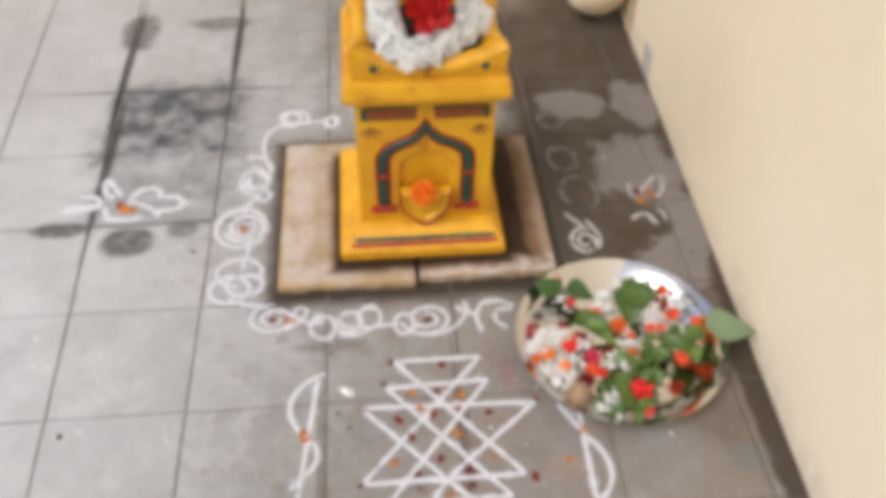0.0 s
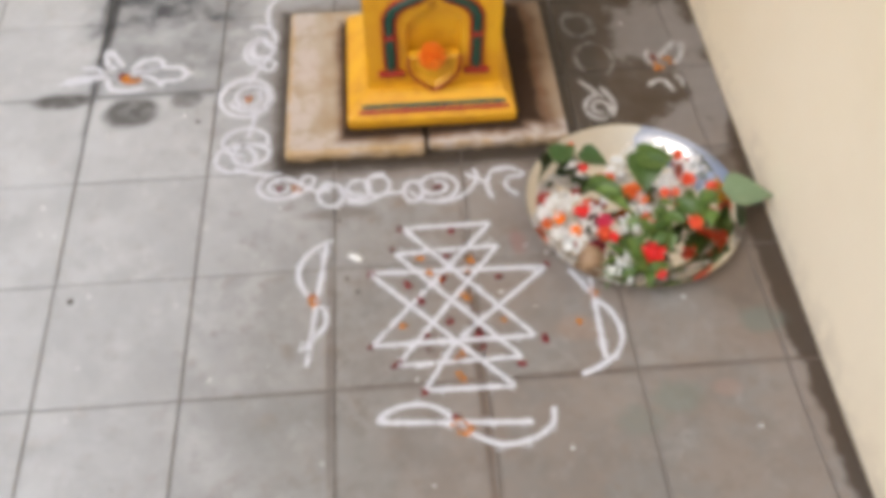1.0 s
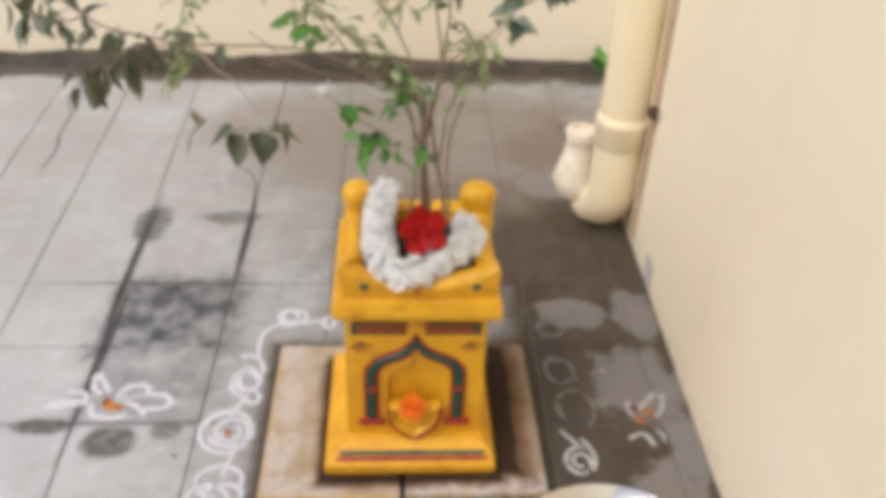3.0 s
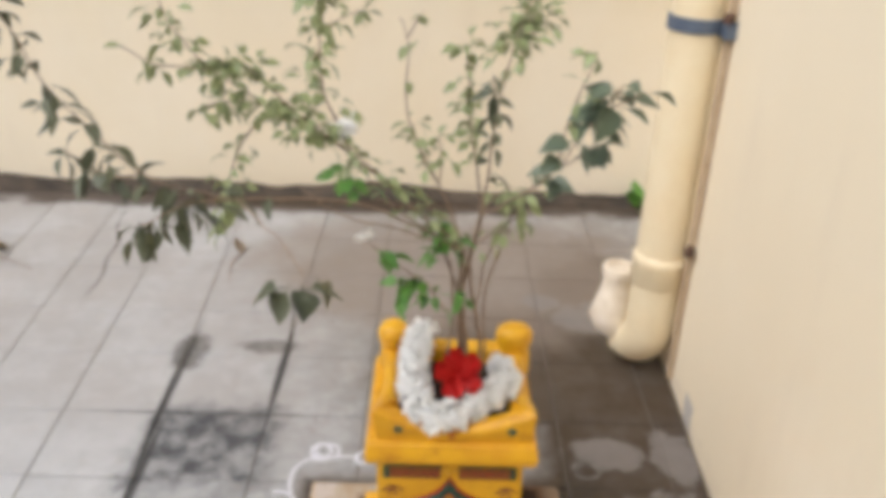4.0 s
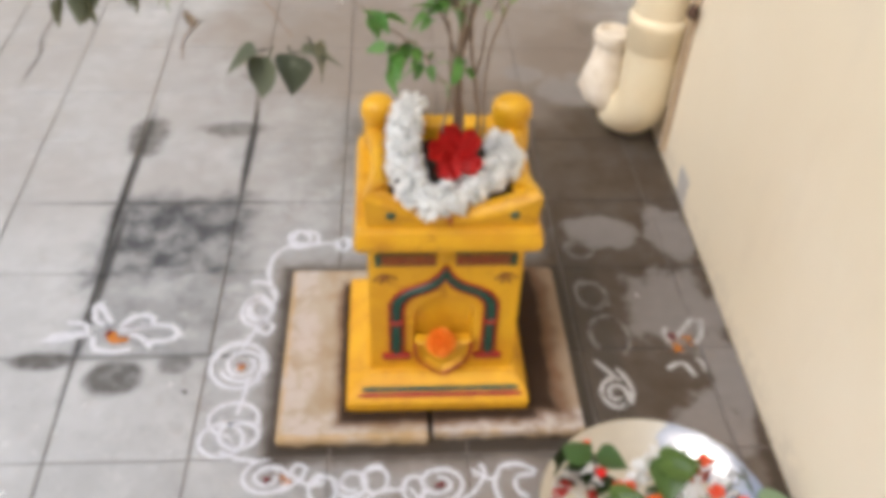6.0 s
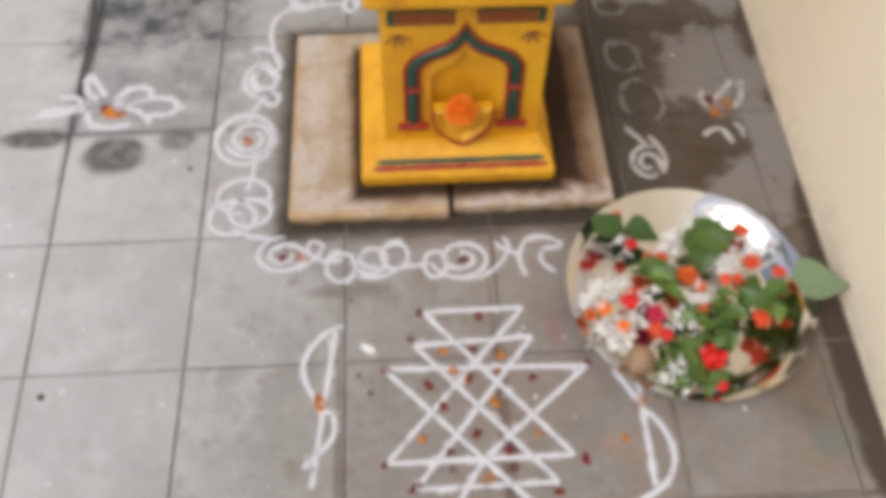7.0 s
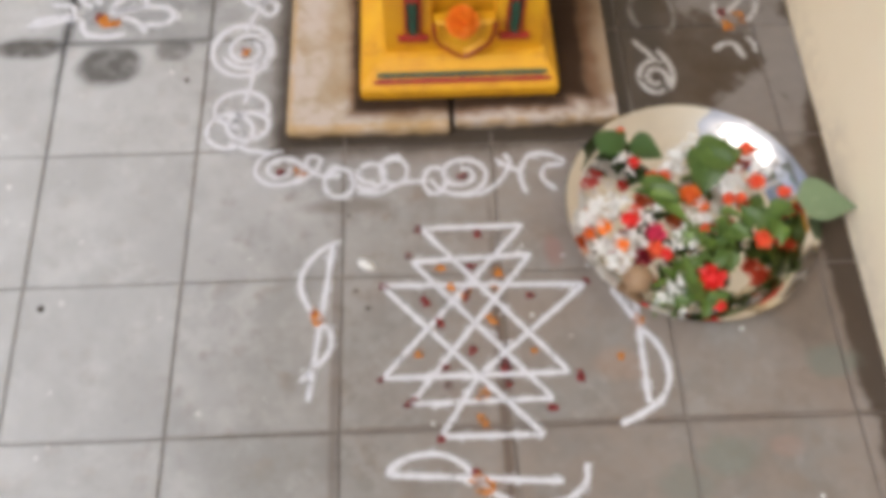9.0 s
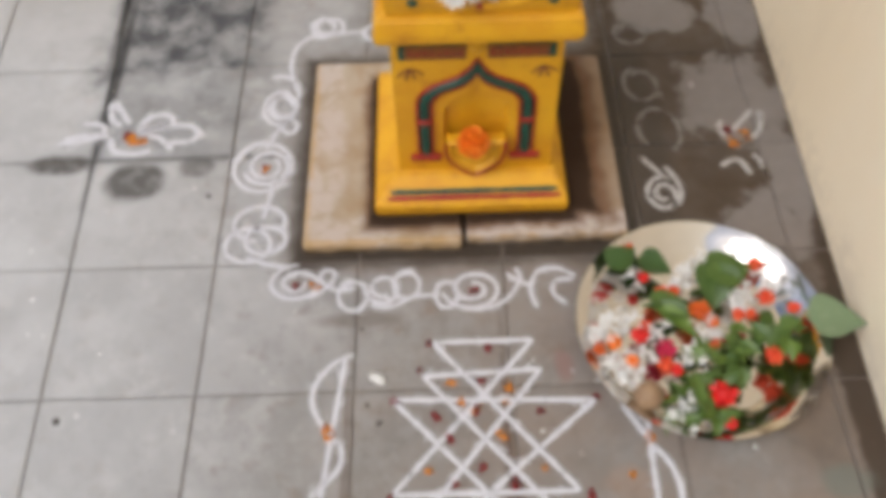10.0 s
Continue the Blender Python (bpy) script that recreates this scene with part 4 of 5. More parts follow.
flower("marigold", (0.371, 0.287, 0.144), 0.0245, M_MARIGOLD, "bright orange marigold head resting on the lamp shelf", seed=3, count=220, tilt=35)


# ---- holy basil plant ----
def basil():
    rng = random.Random(21)
    top = thing("basil_plant", (0.384, 0.362, 0.366), "leggy holy basil bush with dusty green leaves in the planter", "plant")
    o = top.location
    fork = Vector((0.378, 0.262, 0.668))
    stems = [
        [(0.384, 0.382, 0.362), (0.383, 0.359, 0.47), (0.377, 0.302, 0.58), fork],
        [(0.392, 0.390, 0.362), (0.389, 0.362, 0.48), (0.380, 0.302, 0.59), (0.395, 0.250, 0.72)],
        [(0.400, 0.396, 0.362), (0.412, 0.369, 0.46), (0.397, 0.310, 0.56), (0.384, 0.275, 0.655)],
        [(0.378, 0.372, 0.362), (0.366, 0.352, 0.45), (0.371, 0.302, 0.56), (0.362, 0.272, 0.65)],
        [(0.404, 0.386, 0.362), (0.418, 0.354, 0.46), (0.408, 0.300, 0.58), (0.430, 0.262, 0.70)],
        [(0.390, 0.378, 0.362), (0.392, 0.354, 0.46), (0.372, 0.296, 0.60), (0.330, 0.250, 0.72)],
    ]
    for k, s in enumerate(stems):
        bm = bmesh.new()
        line = smooth_line(s, 0.02)
        line = [p + 0.003 * Vector((noise.noise(p * 30), noise.noise(p * 30 + Vector((5, 0, 0))), 0)) for p in line]
        tube(bm, [p - o for p in line], (max(0.0020, 0.0050 - 0.0011 * k), max(0.0012, 0.0032 - 0.0005 * k)), 6)
        part("stem", bm, M_STEM, top, smooth=True)
    leaves = {
        "basil": [leaf_mesh("leaf", 0.016, 0.0095, M_TULSI, 0.4, 0.35, belly=0.85), leaf_mesh("leaf", 0.0125, 0.0080, M_TULSI, 0.2, 0.5, belly=0.8)],
        "fresh": [leaf_mesh("leaf", 0.024, 0.015, M_FRESH, 0.35, 0.3), leaf_mesh("leaf", 0.019, 0.012, M_FRESH, 0.2, 0.5)],
        "dull": [leaf_mesh("leaf", 0.025, 0.0090, M_DULL, 0.4, 0.35, belly=0.8), leaf_mesh("leaf", 0.021, 0.0100, M_DULL, 0.3, 0.5, belly=0.85)],
        "broad": [leaf_mesh("leaf", 0.027, 0.021, M_BROAD, 0.25, 0.3), leaf_mesh("leaf", 0.023, 0.018, M_BROAD, 0.45, 0.35)],
    }
    # twig: waypoints from the stem to the tip, kind of leaf, leaves, spread, droop of the leaves
    twigs = [
        ([fork, (0.25, 0.19, 0.76), (0.15, 0.10, 0.80), (0.07, 0.075, 0.835), (0.0, 0.08, 0.905), (-0.035, 0.08, 0.975), (-0.045, 0.08, 1.012)], "dull", 68, 0.020, 0.6),
        ([(0.15, 0.10, 0.80), (0.12, 0.02, 0.825), (0.09, 0.0, 0.815)], "dull", 34, 0.026, 1.2),
        ([(0.07, 0.075, 0.835), (0.045, 0.07, 0.83), (0.0, 0.08, 0.852)], "dull", 14, 0.014, 0.8),
        ([fork, (0.25, 0.22, 0.80), (0.17, 0.20, 0.86), (0.12, 0.17, 0.905), (0.085, 0.15, 0.955), (0.08, 0.15, 0.985)], "basil", 54, 0.026, 0.3),
        ([(0.12, 0.17, 0.905), (0.07, 0.15, 0.915), (0.04, 0.15, 0.932)], "basil", 12, 0.012, 0.3),
        ([(0.25, 0.22, 0.80), (0.19, 0.20, 0.86), (0.15, 0.20, 0.90), (0.12, 0.20, 0.905)], "basil", 62, 0.032, 0.4),
        ([(0.25, 0.22, 0.80), (0.22, 0.23, 0.87), (0.215, 0.25, 0.93), (0.22, 0.25, 0.975)], "basil", 58, 0.028, 0.2),
        ([(0.215, 0.25, 0.93), (0.245, 0.25, 0.945), (0.262, 0.25, 0.95)], "basil", 8, 0.010, 0.3),
        ([fork, (0.29, 0.23, 0.765), (0.25, 0.20, 0.82), (0.235, 0.20, 0.855)], "basil", 30, 0.024, 0.4),
        ([(0.29, 0.23, 0.765), (0.265, 0.21, 0.775), (0.245, 0.20, 0.785)], "fresh", 10, 0.014, 0.4),
        ([(0.17, 0.20, 0.86), (0.135, 0.20, 0.82), (0.12, 0.20, 0.775), (0.11, 0.20, 0.725)], "basil", 34, 0.020, 0.8),
        ([fork, (0.345, 0.25, 0.76), (0.31, 0.25, 0.84), (0.308, 0.25, 0.925), (0.300, 0.25, 0.945)], "basil", 3, 0.008, 0.2),
        ([(0.308, 0.25, 0.925), (0.318, 0.25, 0.94), (0.324, 0.25, 0.952)], "basil", 4, 0.008, 0.2),
        ([(0.345, 0.25, 0.76), (0.325, 0.24, 0.80), (0.315, 0.24, 0.835)], "basil", 18, 0.018, 0.3),
        ([(0.395, 0.25, 0.72), (0.405, 0.27, 0.80), (0.42, 0.33, 0.87), (0.445, 0.40, 0.92), (0.455, 0.41, 0.955)], "basil", 10, 0.010, 0.2),
        ([(0.42, 0.33, 0.87), (0.44, 0.40, 0.90), (0.46, 0.41, 0.925)], "basil", 80, 0.036, 0.2),
        ([(0.395, 0.25, 0.72), (0.385, 0.25, 0.80), (0.375, 0.25, 0.86), (0.372, 0.25, 0.92)], "basil", 30, 0.016, 0.4),
        ([(0.395, 0.25, 0.72), (0.400, 0.22, 0.79), (0.402, 0.20, 0.86), (0.398, 0.20, 0.90)], "dull", 18, 0.011, 0.6),
        ([(0.395, 0.25, 0.72), (0.43, 0.17, 0.78), (0.455, 0.10, 0.84), (0.475, 0.05, 0.90), (0.492, 0.02, 0.945)], "broad", 19, 0.020, 0.3),
        ([(0.475, 0.05, 0.90), (0.49, 0.03, 0.925), (0.512, 0.02, 0.94)], "broad", 8, 0.012, 0.3),
        ([(0.455, 0.10, 0.84), (0.475, 0.08, 0.862), (0.485, 0.08, 0.87)], "broad", 6, 0.014, 0.8),
        ([(0.455, 0.10, 0.84), (0.458, 0.06, 0.90), (0.470, 0.04, 0.965)], "basil", 7, 0.012, 0.1),
        ([fork, (0.42, 0.26, 0.70), (0.445, 0.25, 0.725)], "basil", 24, 0.022, 0.5),
        ([fork, (0.36, 0.25, 0.71), (0.33, 0.24, 0.735)], "basil", 20, 0.022, 0.4),
        ([(0.395, 0.25, 0.72), (0.41, 0.24, 0.75), (0.43, 0.235, 0.765)], "basil", 20, 0.022, 0.4),
        ([(0.345, 0.25, 0.76), (0.35, 0.24, 0.79), (0.345, 0.24, 0.82)], "basil", 16, 0.020, 0.4),
        ([(0.17, 0.20, 0.86), (0.14, 0.19, 0.87), (0.105, 0.18, 0.865)], "basil", 26, 0.026, 0.6),
        ([(0.356, 0.272, 0.65), (0.36, 0.265, 0.67), (0.345, 0.26, 0.70)], "fresh", 22, 0.022, 0.4),
        ([(0.364, 0.30, 0.56), (0.340, 0.285, 0.60), (0.322, 0.27, 0.625), (0.305, 0.265, 0.615)], "fresh", 26, 0.022, 1.0),
        ([(0.322, 0.27, 0.625), (0.285, 0.26, 0.66), (0.26, 0.25, 0.685)], "fresh", 8, 0.010, 0.6),
        ([(0.376, 0.300, 0.58), (0.384, 0.285, 0.585), (0.382, 0.28, 0.60)], "fresh", 5, 0.010, 0.6),
        ([fork, (0.31, 0.24, 0.70), (0.24, 0.21, 0.735), (0.19, 0.20, 0.775)], "basil", 0, 0.01, 0.4),
        ([fork, (0.33, 0.25, 0.70), (0.28, 0.23, 0.755), (0.25, 0.22, 0.80)], "basil", 0, 0.01, 0.4),
        ([(0.397, 0.31, 0.56), (0.41, 0.28, 0.66), (0.44, 0.24, 0.74), (0.46, 0.20, 0.79)], "basil", 6, 0.012, 0.4),
        ([(0.15, 0.10, 0.80), (0.21, -0.02, 0.815), (0.240, -0.065, 0.805)], "dull", 0, 0.01, 0.6),
    ]
    for way, kind, count, spread, droop in twigs:
        line = smooth_line(way, 0.012)
        line = [p + 0.004 * Vector((noise.noise(p * 25), noise.noise(p * 25 + Vector((9, 0, 0))), noise.noise(p * 25 + Vector((0, 9, 0))))) if 0 < i < len(line) - 1 else p
                for i, p in enumerate(line)]
        bm = bmesh.new()
        tube(bm, [p - o for p in line], (0.0016 if len(way) > 3 else 0.0011, 0.0006), 5)
        twig = part("twig", bm, M_STEM, top, smooth=True)
        start = 0.45 if len(way) > 4 else 0.25
        tight = (line[-1] - line[0]).length < 0.10
        stop = 0.95 if kind == "dull" and len(way) > 4 else 1.0
        for k in range(int((0.9 if tight else 1.75) * count) if kind == "basil" else count):
            f = start + (stop - start) * rng.random() ** 0.7
            p = line[min(len(line) - 1, int(f * len(line)))]
            out = Vector((rng.gauss(0, 1), rng.gauss(0, 1), rng.gauss(0.1 - droop, 0.5))).normalized()
            p = p + out * spread * rng.random()
            leaf = new("leaf", rng.choice(leaves[kind]))
            leaf.parent = twig
            size = rng.uniform(0.75, 1.25)
            leaf.matrix_basis = Matrix.Translation(p - o) @ aim(out, rng.uniform(-0.8, 0.8)) @ Matrix.Scale(size, 4)
    # the pair of hanging dusky leaves, and the dry one further out
    pair = [((0.218, -0.072, 0.798), (-0.75, 0.1, -0.35)), ((0.225, -0.07, 0.794), (-0.35, -0.3, -0.75)), ((0.252, -0.065, 0.799), (0.35, 0.1, -0.80)), ((0.244, -0.066, 0.795), (0.75, 0.2, -0.15)), ((0.238, -0.068, 0.795), (0.05, 0.2, -0.9))]
    hanging = leaf_mesh("leaf", 0.027, 0.025, M_DULL, 0.25, 0.3, belly=0.66)
    tip = [ob for ob in top.children if ob.name.startswith("twig")][-1]
    for p, out in pair:
        leaf = new("leaf", hanging)
        leaf.parent = tip
        leaf.matrix_basis = Matrix.Translation(Vector(p) - o) @ aim(out, rng.uniform(-0.5, 0.5)) @ Matrix.Scale(1.05, 4)
    return top


basil()
for at, size in (((0.241, 0.198, 0.838), 0.012), ((0.254, 0.246, 0.688), 0.006)):
    bm = bmesh.new()
    rng = random.Random(5)
    for k in range(4):
        jasmine_into(bm, Matrix.Translation((0.004 * k, 0.002 * k, 0.002 * k)) @ Matrix.Rotation(k, 4, "X"), rng, size)
    ob = part("jasmine_blossom", bm, M_WHITE)
    ob.location = at
    tagged(ob, "small white jasmine blossom caught among the basil leaves", "flower", "caught blossoms")


# ---- steel plate of offerings ----
PX, PY = 0.658, 0.069


def plate():
    bm = lathe([(0.0, 0.003), (0.108, 0.003), (0.118, 0.0045), (0.130, 0.010), (0.142, 0.019), (0.152, 0.027), (0.159, 0.030), (0.1615, 0.0315), (0.162, 0.030), (0.160, 0.0285), (0.151, 0.0245), (0.130, 0.003), (0.122, 0.0), (0.0, 0.0)], 96)
    bmesh.ops.remove_doubles(bm, verts=bm.verts, dist=0.0001)
    ob = part("steel_plate", bm, M_STEEL, smooth=True)
    ob.location = (PX, PY, 0.0)
    tagged(ob, "round polished stainless steel plate heaped with flowers and leaves", "plate")


plate()


def strew():
    rng = random.Random(12)
    betel = leaf_mesh("leaf", 0.066, 0.060, M_HEAP, 0.25, 0.25)
    dark = leaf_mesh("leaf", 0.050, 0.044, M_DARKLEAF, 0.35, 0.2)
    pale = leaf_mesh("leaf", 0.082, 0.064, M_PALE, 0.15, 0.10, belly=0.55)
    slim = leaf_mesh("leaf", 0.064, 0.026, M_HEAP, 0.5, 0.3)
    small = leaf_mesh("leaf", 0.030, 0.019, M_HEAP, 0.4, 0.4)
    broad_leaves = [
        (dark, 0.548, 0.152, 0.036, (0.6, 0.5, 0.15)), (dark, 0.588, 0.166, 0.034, (0.95, -0.35, 0.0)),
        (betel, 0.688, 0.150, 0.052, (-0.15, -1.0, -0.25)), (betel, 0.672, 0.128, 0.048, (0.85, 0.25, 0.1)), (slim, 0.590, 0.098, 0.044, (0.95, -0.1, 0.0)), (slim, 0.600, 0.083, 0.046, (0.8, -0.6, 0.0)), (slim, 0.640, 0.070, 0.044, (-0.9, 0.4, 0.1)),
        (pale, 0.786, 0.066, 0.046, (0.98, -0.10, -0.05)),
    ]
    for mesh, x, y, z, way in broad_leaves:
        ob = new("leaf", mesh)
        ob.matrix_world = Matrix.Translation((x, y, z)) @ aim(way)
        label = "large pale green heart-shaped leaf over the plate's rim" if mesh is pale else "dark green leaf lying on the steel plate" if mesh is dark else "green leaf lying on the steel plate"
        tagged(ob, label, "leaf", "leaves on the plate")
    for x0, y0, n, sx, sy in ((0.728, 0.052, 13, 0.016, 0.013), (0.692, 0.042, 10, 0.014, 0.014), (0.660, 0.006, 9, 0.011, 0.015), (0.690, 0.018, 8, 0.012, 0.012), (0.642, -0.056, 12, 0.014, 0.010), (0.622, -0.028, 7, 0.012, 0.010), (0.765, 0.052, 6, 0.010, 0.012)):
        for k in range(n):
            ob = new("basil_leaf", small)
            ob.matrix_world = Matrix.Translation((x0 + rng.gauss(0, sx), y0 + rng.gauss(0, sy), 0.024 + 0.018 * rng.random())) @ aim((rng.gauss(0, 1), rng.gauss(0, 1), rng.gauss(0.1, 0.35)), rng.uniform(-0.7, 0.7)) @ Matrix.Scale(rng.uniform(0.7, 1.15), 4)
            tagged(ob, "fresh green basil leaf heaped on the steel plate", "leaf", "leaves on the plate")
    heads = [
        (M_DEEP, 0.0175, 0.656, 0.082, "deep orange flower"), (M_DEEP, 0.009, 0.672, 0.070, "deep orange flower"), (M_CORAL, 0.012, 0.612, 0.113, "coral flower"), (M_CORAL, 0.010, 0.628, 0.114, "coral flower"), (M_CORAL, 0.012, 0.745, 0.156, "coral flower"),
        (M_CORAL, 0.013, 0.746, 0.102, "coral flower"), (M_CORAL, 0.009, 0.704, 0.074, "orange flower"), (M_CORAL, 0.008, 0.722, 0.078, "orange flower"), (M_MARIGOLD, 0.011, 0.540, 0.042, "orange flower"), (M_DEEP, 0.010, 0.521, 0.034, "rust orange flower"),
        (M_MARIGOLD, 0.010, 0.558, 0.012, "orange flower"), (M_HIBISCUS, 0.013, 0.574, 0.048, "red flower"), (M_CORAL, 0.010, 0.584, 0.064, "coral flower"), (M_PINK, 0.015, 0.605, 0.032, "crimson flower"), (M_CORAL, 0.013, 0.600, 0.006, "orange red flower"), (M_HIBISCUS, 0.009, 0.612, -0.002, "red flower"),
        (M_CORAL, 0.013, 0.736, 0.015, "coral red flower"), (M_CORAL, 0.010, 0.778, 0.082, "coral red flower"), (M_CORAL, 0.009, 0.762, 0.050, "coral red flower"), (M_HIBISCUS, 0.018, 0.662, -0.036, "bright red flower"), (M_HIBISCUS, 0.009, 0.592, 0.138, "red flower"), (M_CORAL, 0.006, 0.582, 0.190, "coral petal"),
        (M_CORAL, 0.008, 0.668, 0.036, "orange flower"), (M_HIBISCUS, 0.008, 0.664, -0.075, "red flower"),
    ]
    for k, (m, size, x, y, what) in enumerate(heads):
        flower("loose_flower", (x, y, 0.030 + 0.008 * rng.random()), size * 0.95, m, "loose " + what + " heaped on the steel plate", "flowers on the plate", 30 + k, 34, rng.uniform(-25, 35))
    bunches = ((0.530, 0.064, 24), (0.552, 0.070, 20), (0.545, 0.008, 20), (0.566, 0.020, 12), (0.664, 0.152, 14), (0.648, 0.138, 8), (0.712, 0.100, 14), (0.728, 0.116, 8), (0.668, 0.056, 12), (0.611, -0.048, 12), (0.758, 0.130, 9), (0.707, 0.172, 6), (0.634, 0.022, 12), (0.585, 0.140, 5), (0.590, 0.052, 10), (0.556, -0.008, 8),)
    for cx, cy, n in bunches:
        bm = bmesh.new()
        for k in range(n):
            m = Matrix.Translation((rng.gauss(0, 0.010), rng.gauss(0, 0.010), 0.018 * rng.random())) @ Euler((rng.uniform(-1.2, 1.2), rng.uniform(-1.2, 1.2), rng.random() * 6)).to_matrix().to_4x4()
            jasmine_into(bm, m, rng, 0.0092, 52)
        ob = part("jasmine_heap", bm, M_WHITE)
        ob.location = (cx, cy, 0.020)
        tagged(ob, "small heap of loose white jasmine on the plate", "flowers", "jasmine on the plate", "stuff")
    # a brown half-shell at the rim, standing for a bronze reflection in the steel
    bm = lathe([(0.004, 0.0), (0.015, 0.004), (0.019, 0.012), (0.016, 0.021), (0.008, 0.027), (0.002, 0.028)], 18, 0.12)
    ob = part("bronze_shell", bm, M_BRONZE_REFLECTION, smooth=True)
    ob.location = (0.574, -0.030, 0.014)
    tagged(ob, "small round brown shell standing for a reflection in the plate", "nut")


strew()


# ---- rice-powder drawings ----
def loop(cx, cy, rx, ry, turns, start=0.0, shrink=0.35):
    """A spiral as points on the floor."""
    n = max(8, int(18 * abs(turns)))
    out = []
    for k in range(n + 1):
        t = k / n
        a = radians(start) + 2 * math.pi * turns * t
        s = 1 - (1 - shrink) * t
        out.append((cx + rx * s * math.cos(a), cy + ry * s * math.sin(a), 0.0))
    return out


LIFT = Vector((0, 0, 0.0006))


def drawing(name, strokes, label, dots=(), material=M_POWDER, width=0.0062, group=""):
    """One powder drawing: every stroke a low ridge, every pinch of coloured powder a dab on it."""
    first = Vector(strokes[0][0])
    top = thing(name, (first.x, first.y, 0.0), label, "floor drawing", group)
    for s in strokes:
        bm = bmesh.new()
        pts = smooth_line(s, 0.005) if len(s) > 2 else [Vector(s[0]).lerp(Vector(s[1]), k / 30) for k in range(31)]
        ribbon(bm, [Vector((p[0], p[1], 0)) - top.location + LIFT for p in pts], width, height=0.0009)
        part("stroke", bm, material, top)
        if material is M_POWDER:
            bm = bmesh.new()
            ribbon(bm, [Vector((p[0], p[1], 0)) - top.location + 0.5 * LIFT for p in pts], 2.1 * width, height=0.0002, ragged=0.9)
            part("spilled_powder", bm, M_DUST, top)
    rng = random.Random(int(first.x * 1000) + 7)
    for kind, x, y, r in dots:
        bm = lathe([(r, 0.0), (r * 0.8, 0.0010), (r * 0.4, 0.0016)], 14, 0.7)
        ob = part("powder_dab", bm, M_KUMKUM if kind == "r" else M_HALDI, top, "dab of red powder" if kind == "r" else "dab of orange powder")
        ob.matrix_basis = Matrix.Translation(Vector((x, y, 0.0012)) - top.location) @ Matrix.Rotation(rng.random() * 6, 4, "Z") @ Matrix.Diagonal((1.0, rng.uniform(0.7, 1.9), 1, 1))
    return top


def star():
    up = [((0.309, 0.067), (0.441, 0.067)), ((0.296, 0.018), (0.448, 0.024)), ((0.257, -0.014), (0.513, -0.021))]
    low = [((0.258, -0.137), (0.482, -0.137)), ((0.291, -0.170), (0.459, -0.169)), ((0.326, -0.210), (0.444, -0.212))]
    strokes = []
    for (ul, ur), (dl, dr) in zip(up, low):
        strokes += [[(*ul, 0), (*ur, 0)], [(*dl, 0), (*dr, 0)]]
    for (ul, ur), (dl, dr) in zip(up[:2], low[:2]):
        strokes += [[(*ul, 0), (*dr, 0)], [(*ur, 0), (*dl, 0)]]
    tip = (0.373, -0.137, 0)
    strokes += [[(*p, 0), tip] for p in (*up[2], *low[2])]
    red = [(0.305, 0.065), (0.382, 0.056), (0.292, 0.026), (0.370, 0.008), (0.309, -0.035), (0.313, -0.041), (0.363, -0.031), (0.328, -0.068), (0.443, -0.035), (0.515, -0.017), (0.367, -0.105), (0.405, -0.122), (0.406, -0.130), (0.408, -0.149),
           (0.336, -0.150), (0.333, -0.126), (0.256, -0.139), (0.291, -0.169), (0.325, -0.213), (0.494, -0.143), (0.457, -0.181), (0.260, -0.016)]
    orange = [(0.332, 0.008), (0.404, 0.000), (0.344, -0.019), (0.400, -0.023), (0.393, -0.065), (0.302, -0.108), (0.441, -0.108), (0.376, -0.163), (0.375, -0.194), (0.545, -0.120), (0.364, -0.030)]
    dots = [("r", x, y, 0.0052) for x, y in red] + [("o", x, y, 0.0056) for x, y in orange]
    drawing("star_drawing", strokes, "interlaced triangle star in white rice powder with coloured dabs", dots, width=0.0066)


star()
drawing("side_drawing", [[(0.197, 0.052, 0), (0.170, -0.163, 0)], [(0.206, 0.052, 0), (0.180, 0.039, 0), (0.160, 0.012, 0), (0.156, -0.013, 0), (0.165, -0.038, 0), (0.181, -0.058, 0), (0.194, -0.075, 0), (0.195, -0.097, 0), (0.182, -0.116, 0), (0.159, -0.138, 0)]],
        "white powder bow and string drawing beside the star", [("o", 0.178, -0.056, 0.008), ("r", 0.174, -0.050, 0.004)], width=0.0072, group="bow drawings")
drawing("side_drawing", [[(0.546, -0.029, 0), (0.573, -0.077, 0)], [(0.573, -0.077, 0), (0.571, -0.180, 0)], [(0.573, -0.084, 0), (0.588, -0.098, 0), (0.598, -0.122, 0), (0.600, -0.148, 0), (0.586, -0.175, 0), (0.560, -0.192, 0), (0.534, -0.203, 0)], [(0.574, -0.045, 0), (0.573, -0.077, 0)]],
        "white powder bow and string drawing beside the star", [("o", 0.573, -0.074, 0.007)], width=0.0072, group="bow drawings")
drawing("side_drawing", [[(0.262, -0.252, 0), (0.461, -0.266, 0)], [(0.262, -0.254, 0), (0.269, -0.242, 0), (0.291, -0.232, 0), (0.320, -0.230, 0), (0.345, -0.240, 0), (0.363, -0.258, 0), (0.384, -0.278, 0), (0.420, -0.294, 0), (0.462, -0.287, 0), (0.486, -0.269, 0), (0.489, -0.247, 0)]],
        "white powder bow and string drawing below the star", [("o", 0.366, -0.260, 0.008), ("o", 0.374, -0.272, 0.007), ("r", 0.362, -0.252, 0.004)], width=0.0072, group="bow drawings")

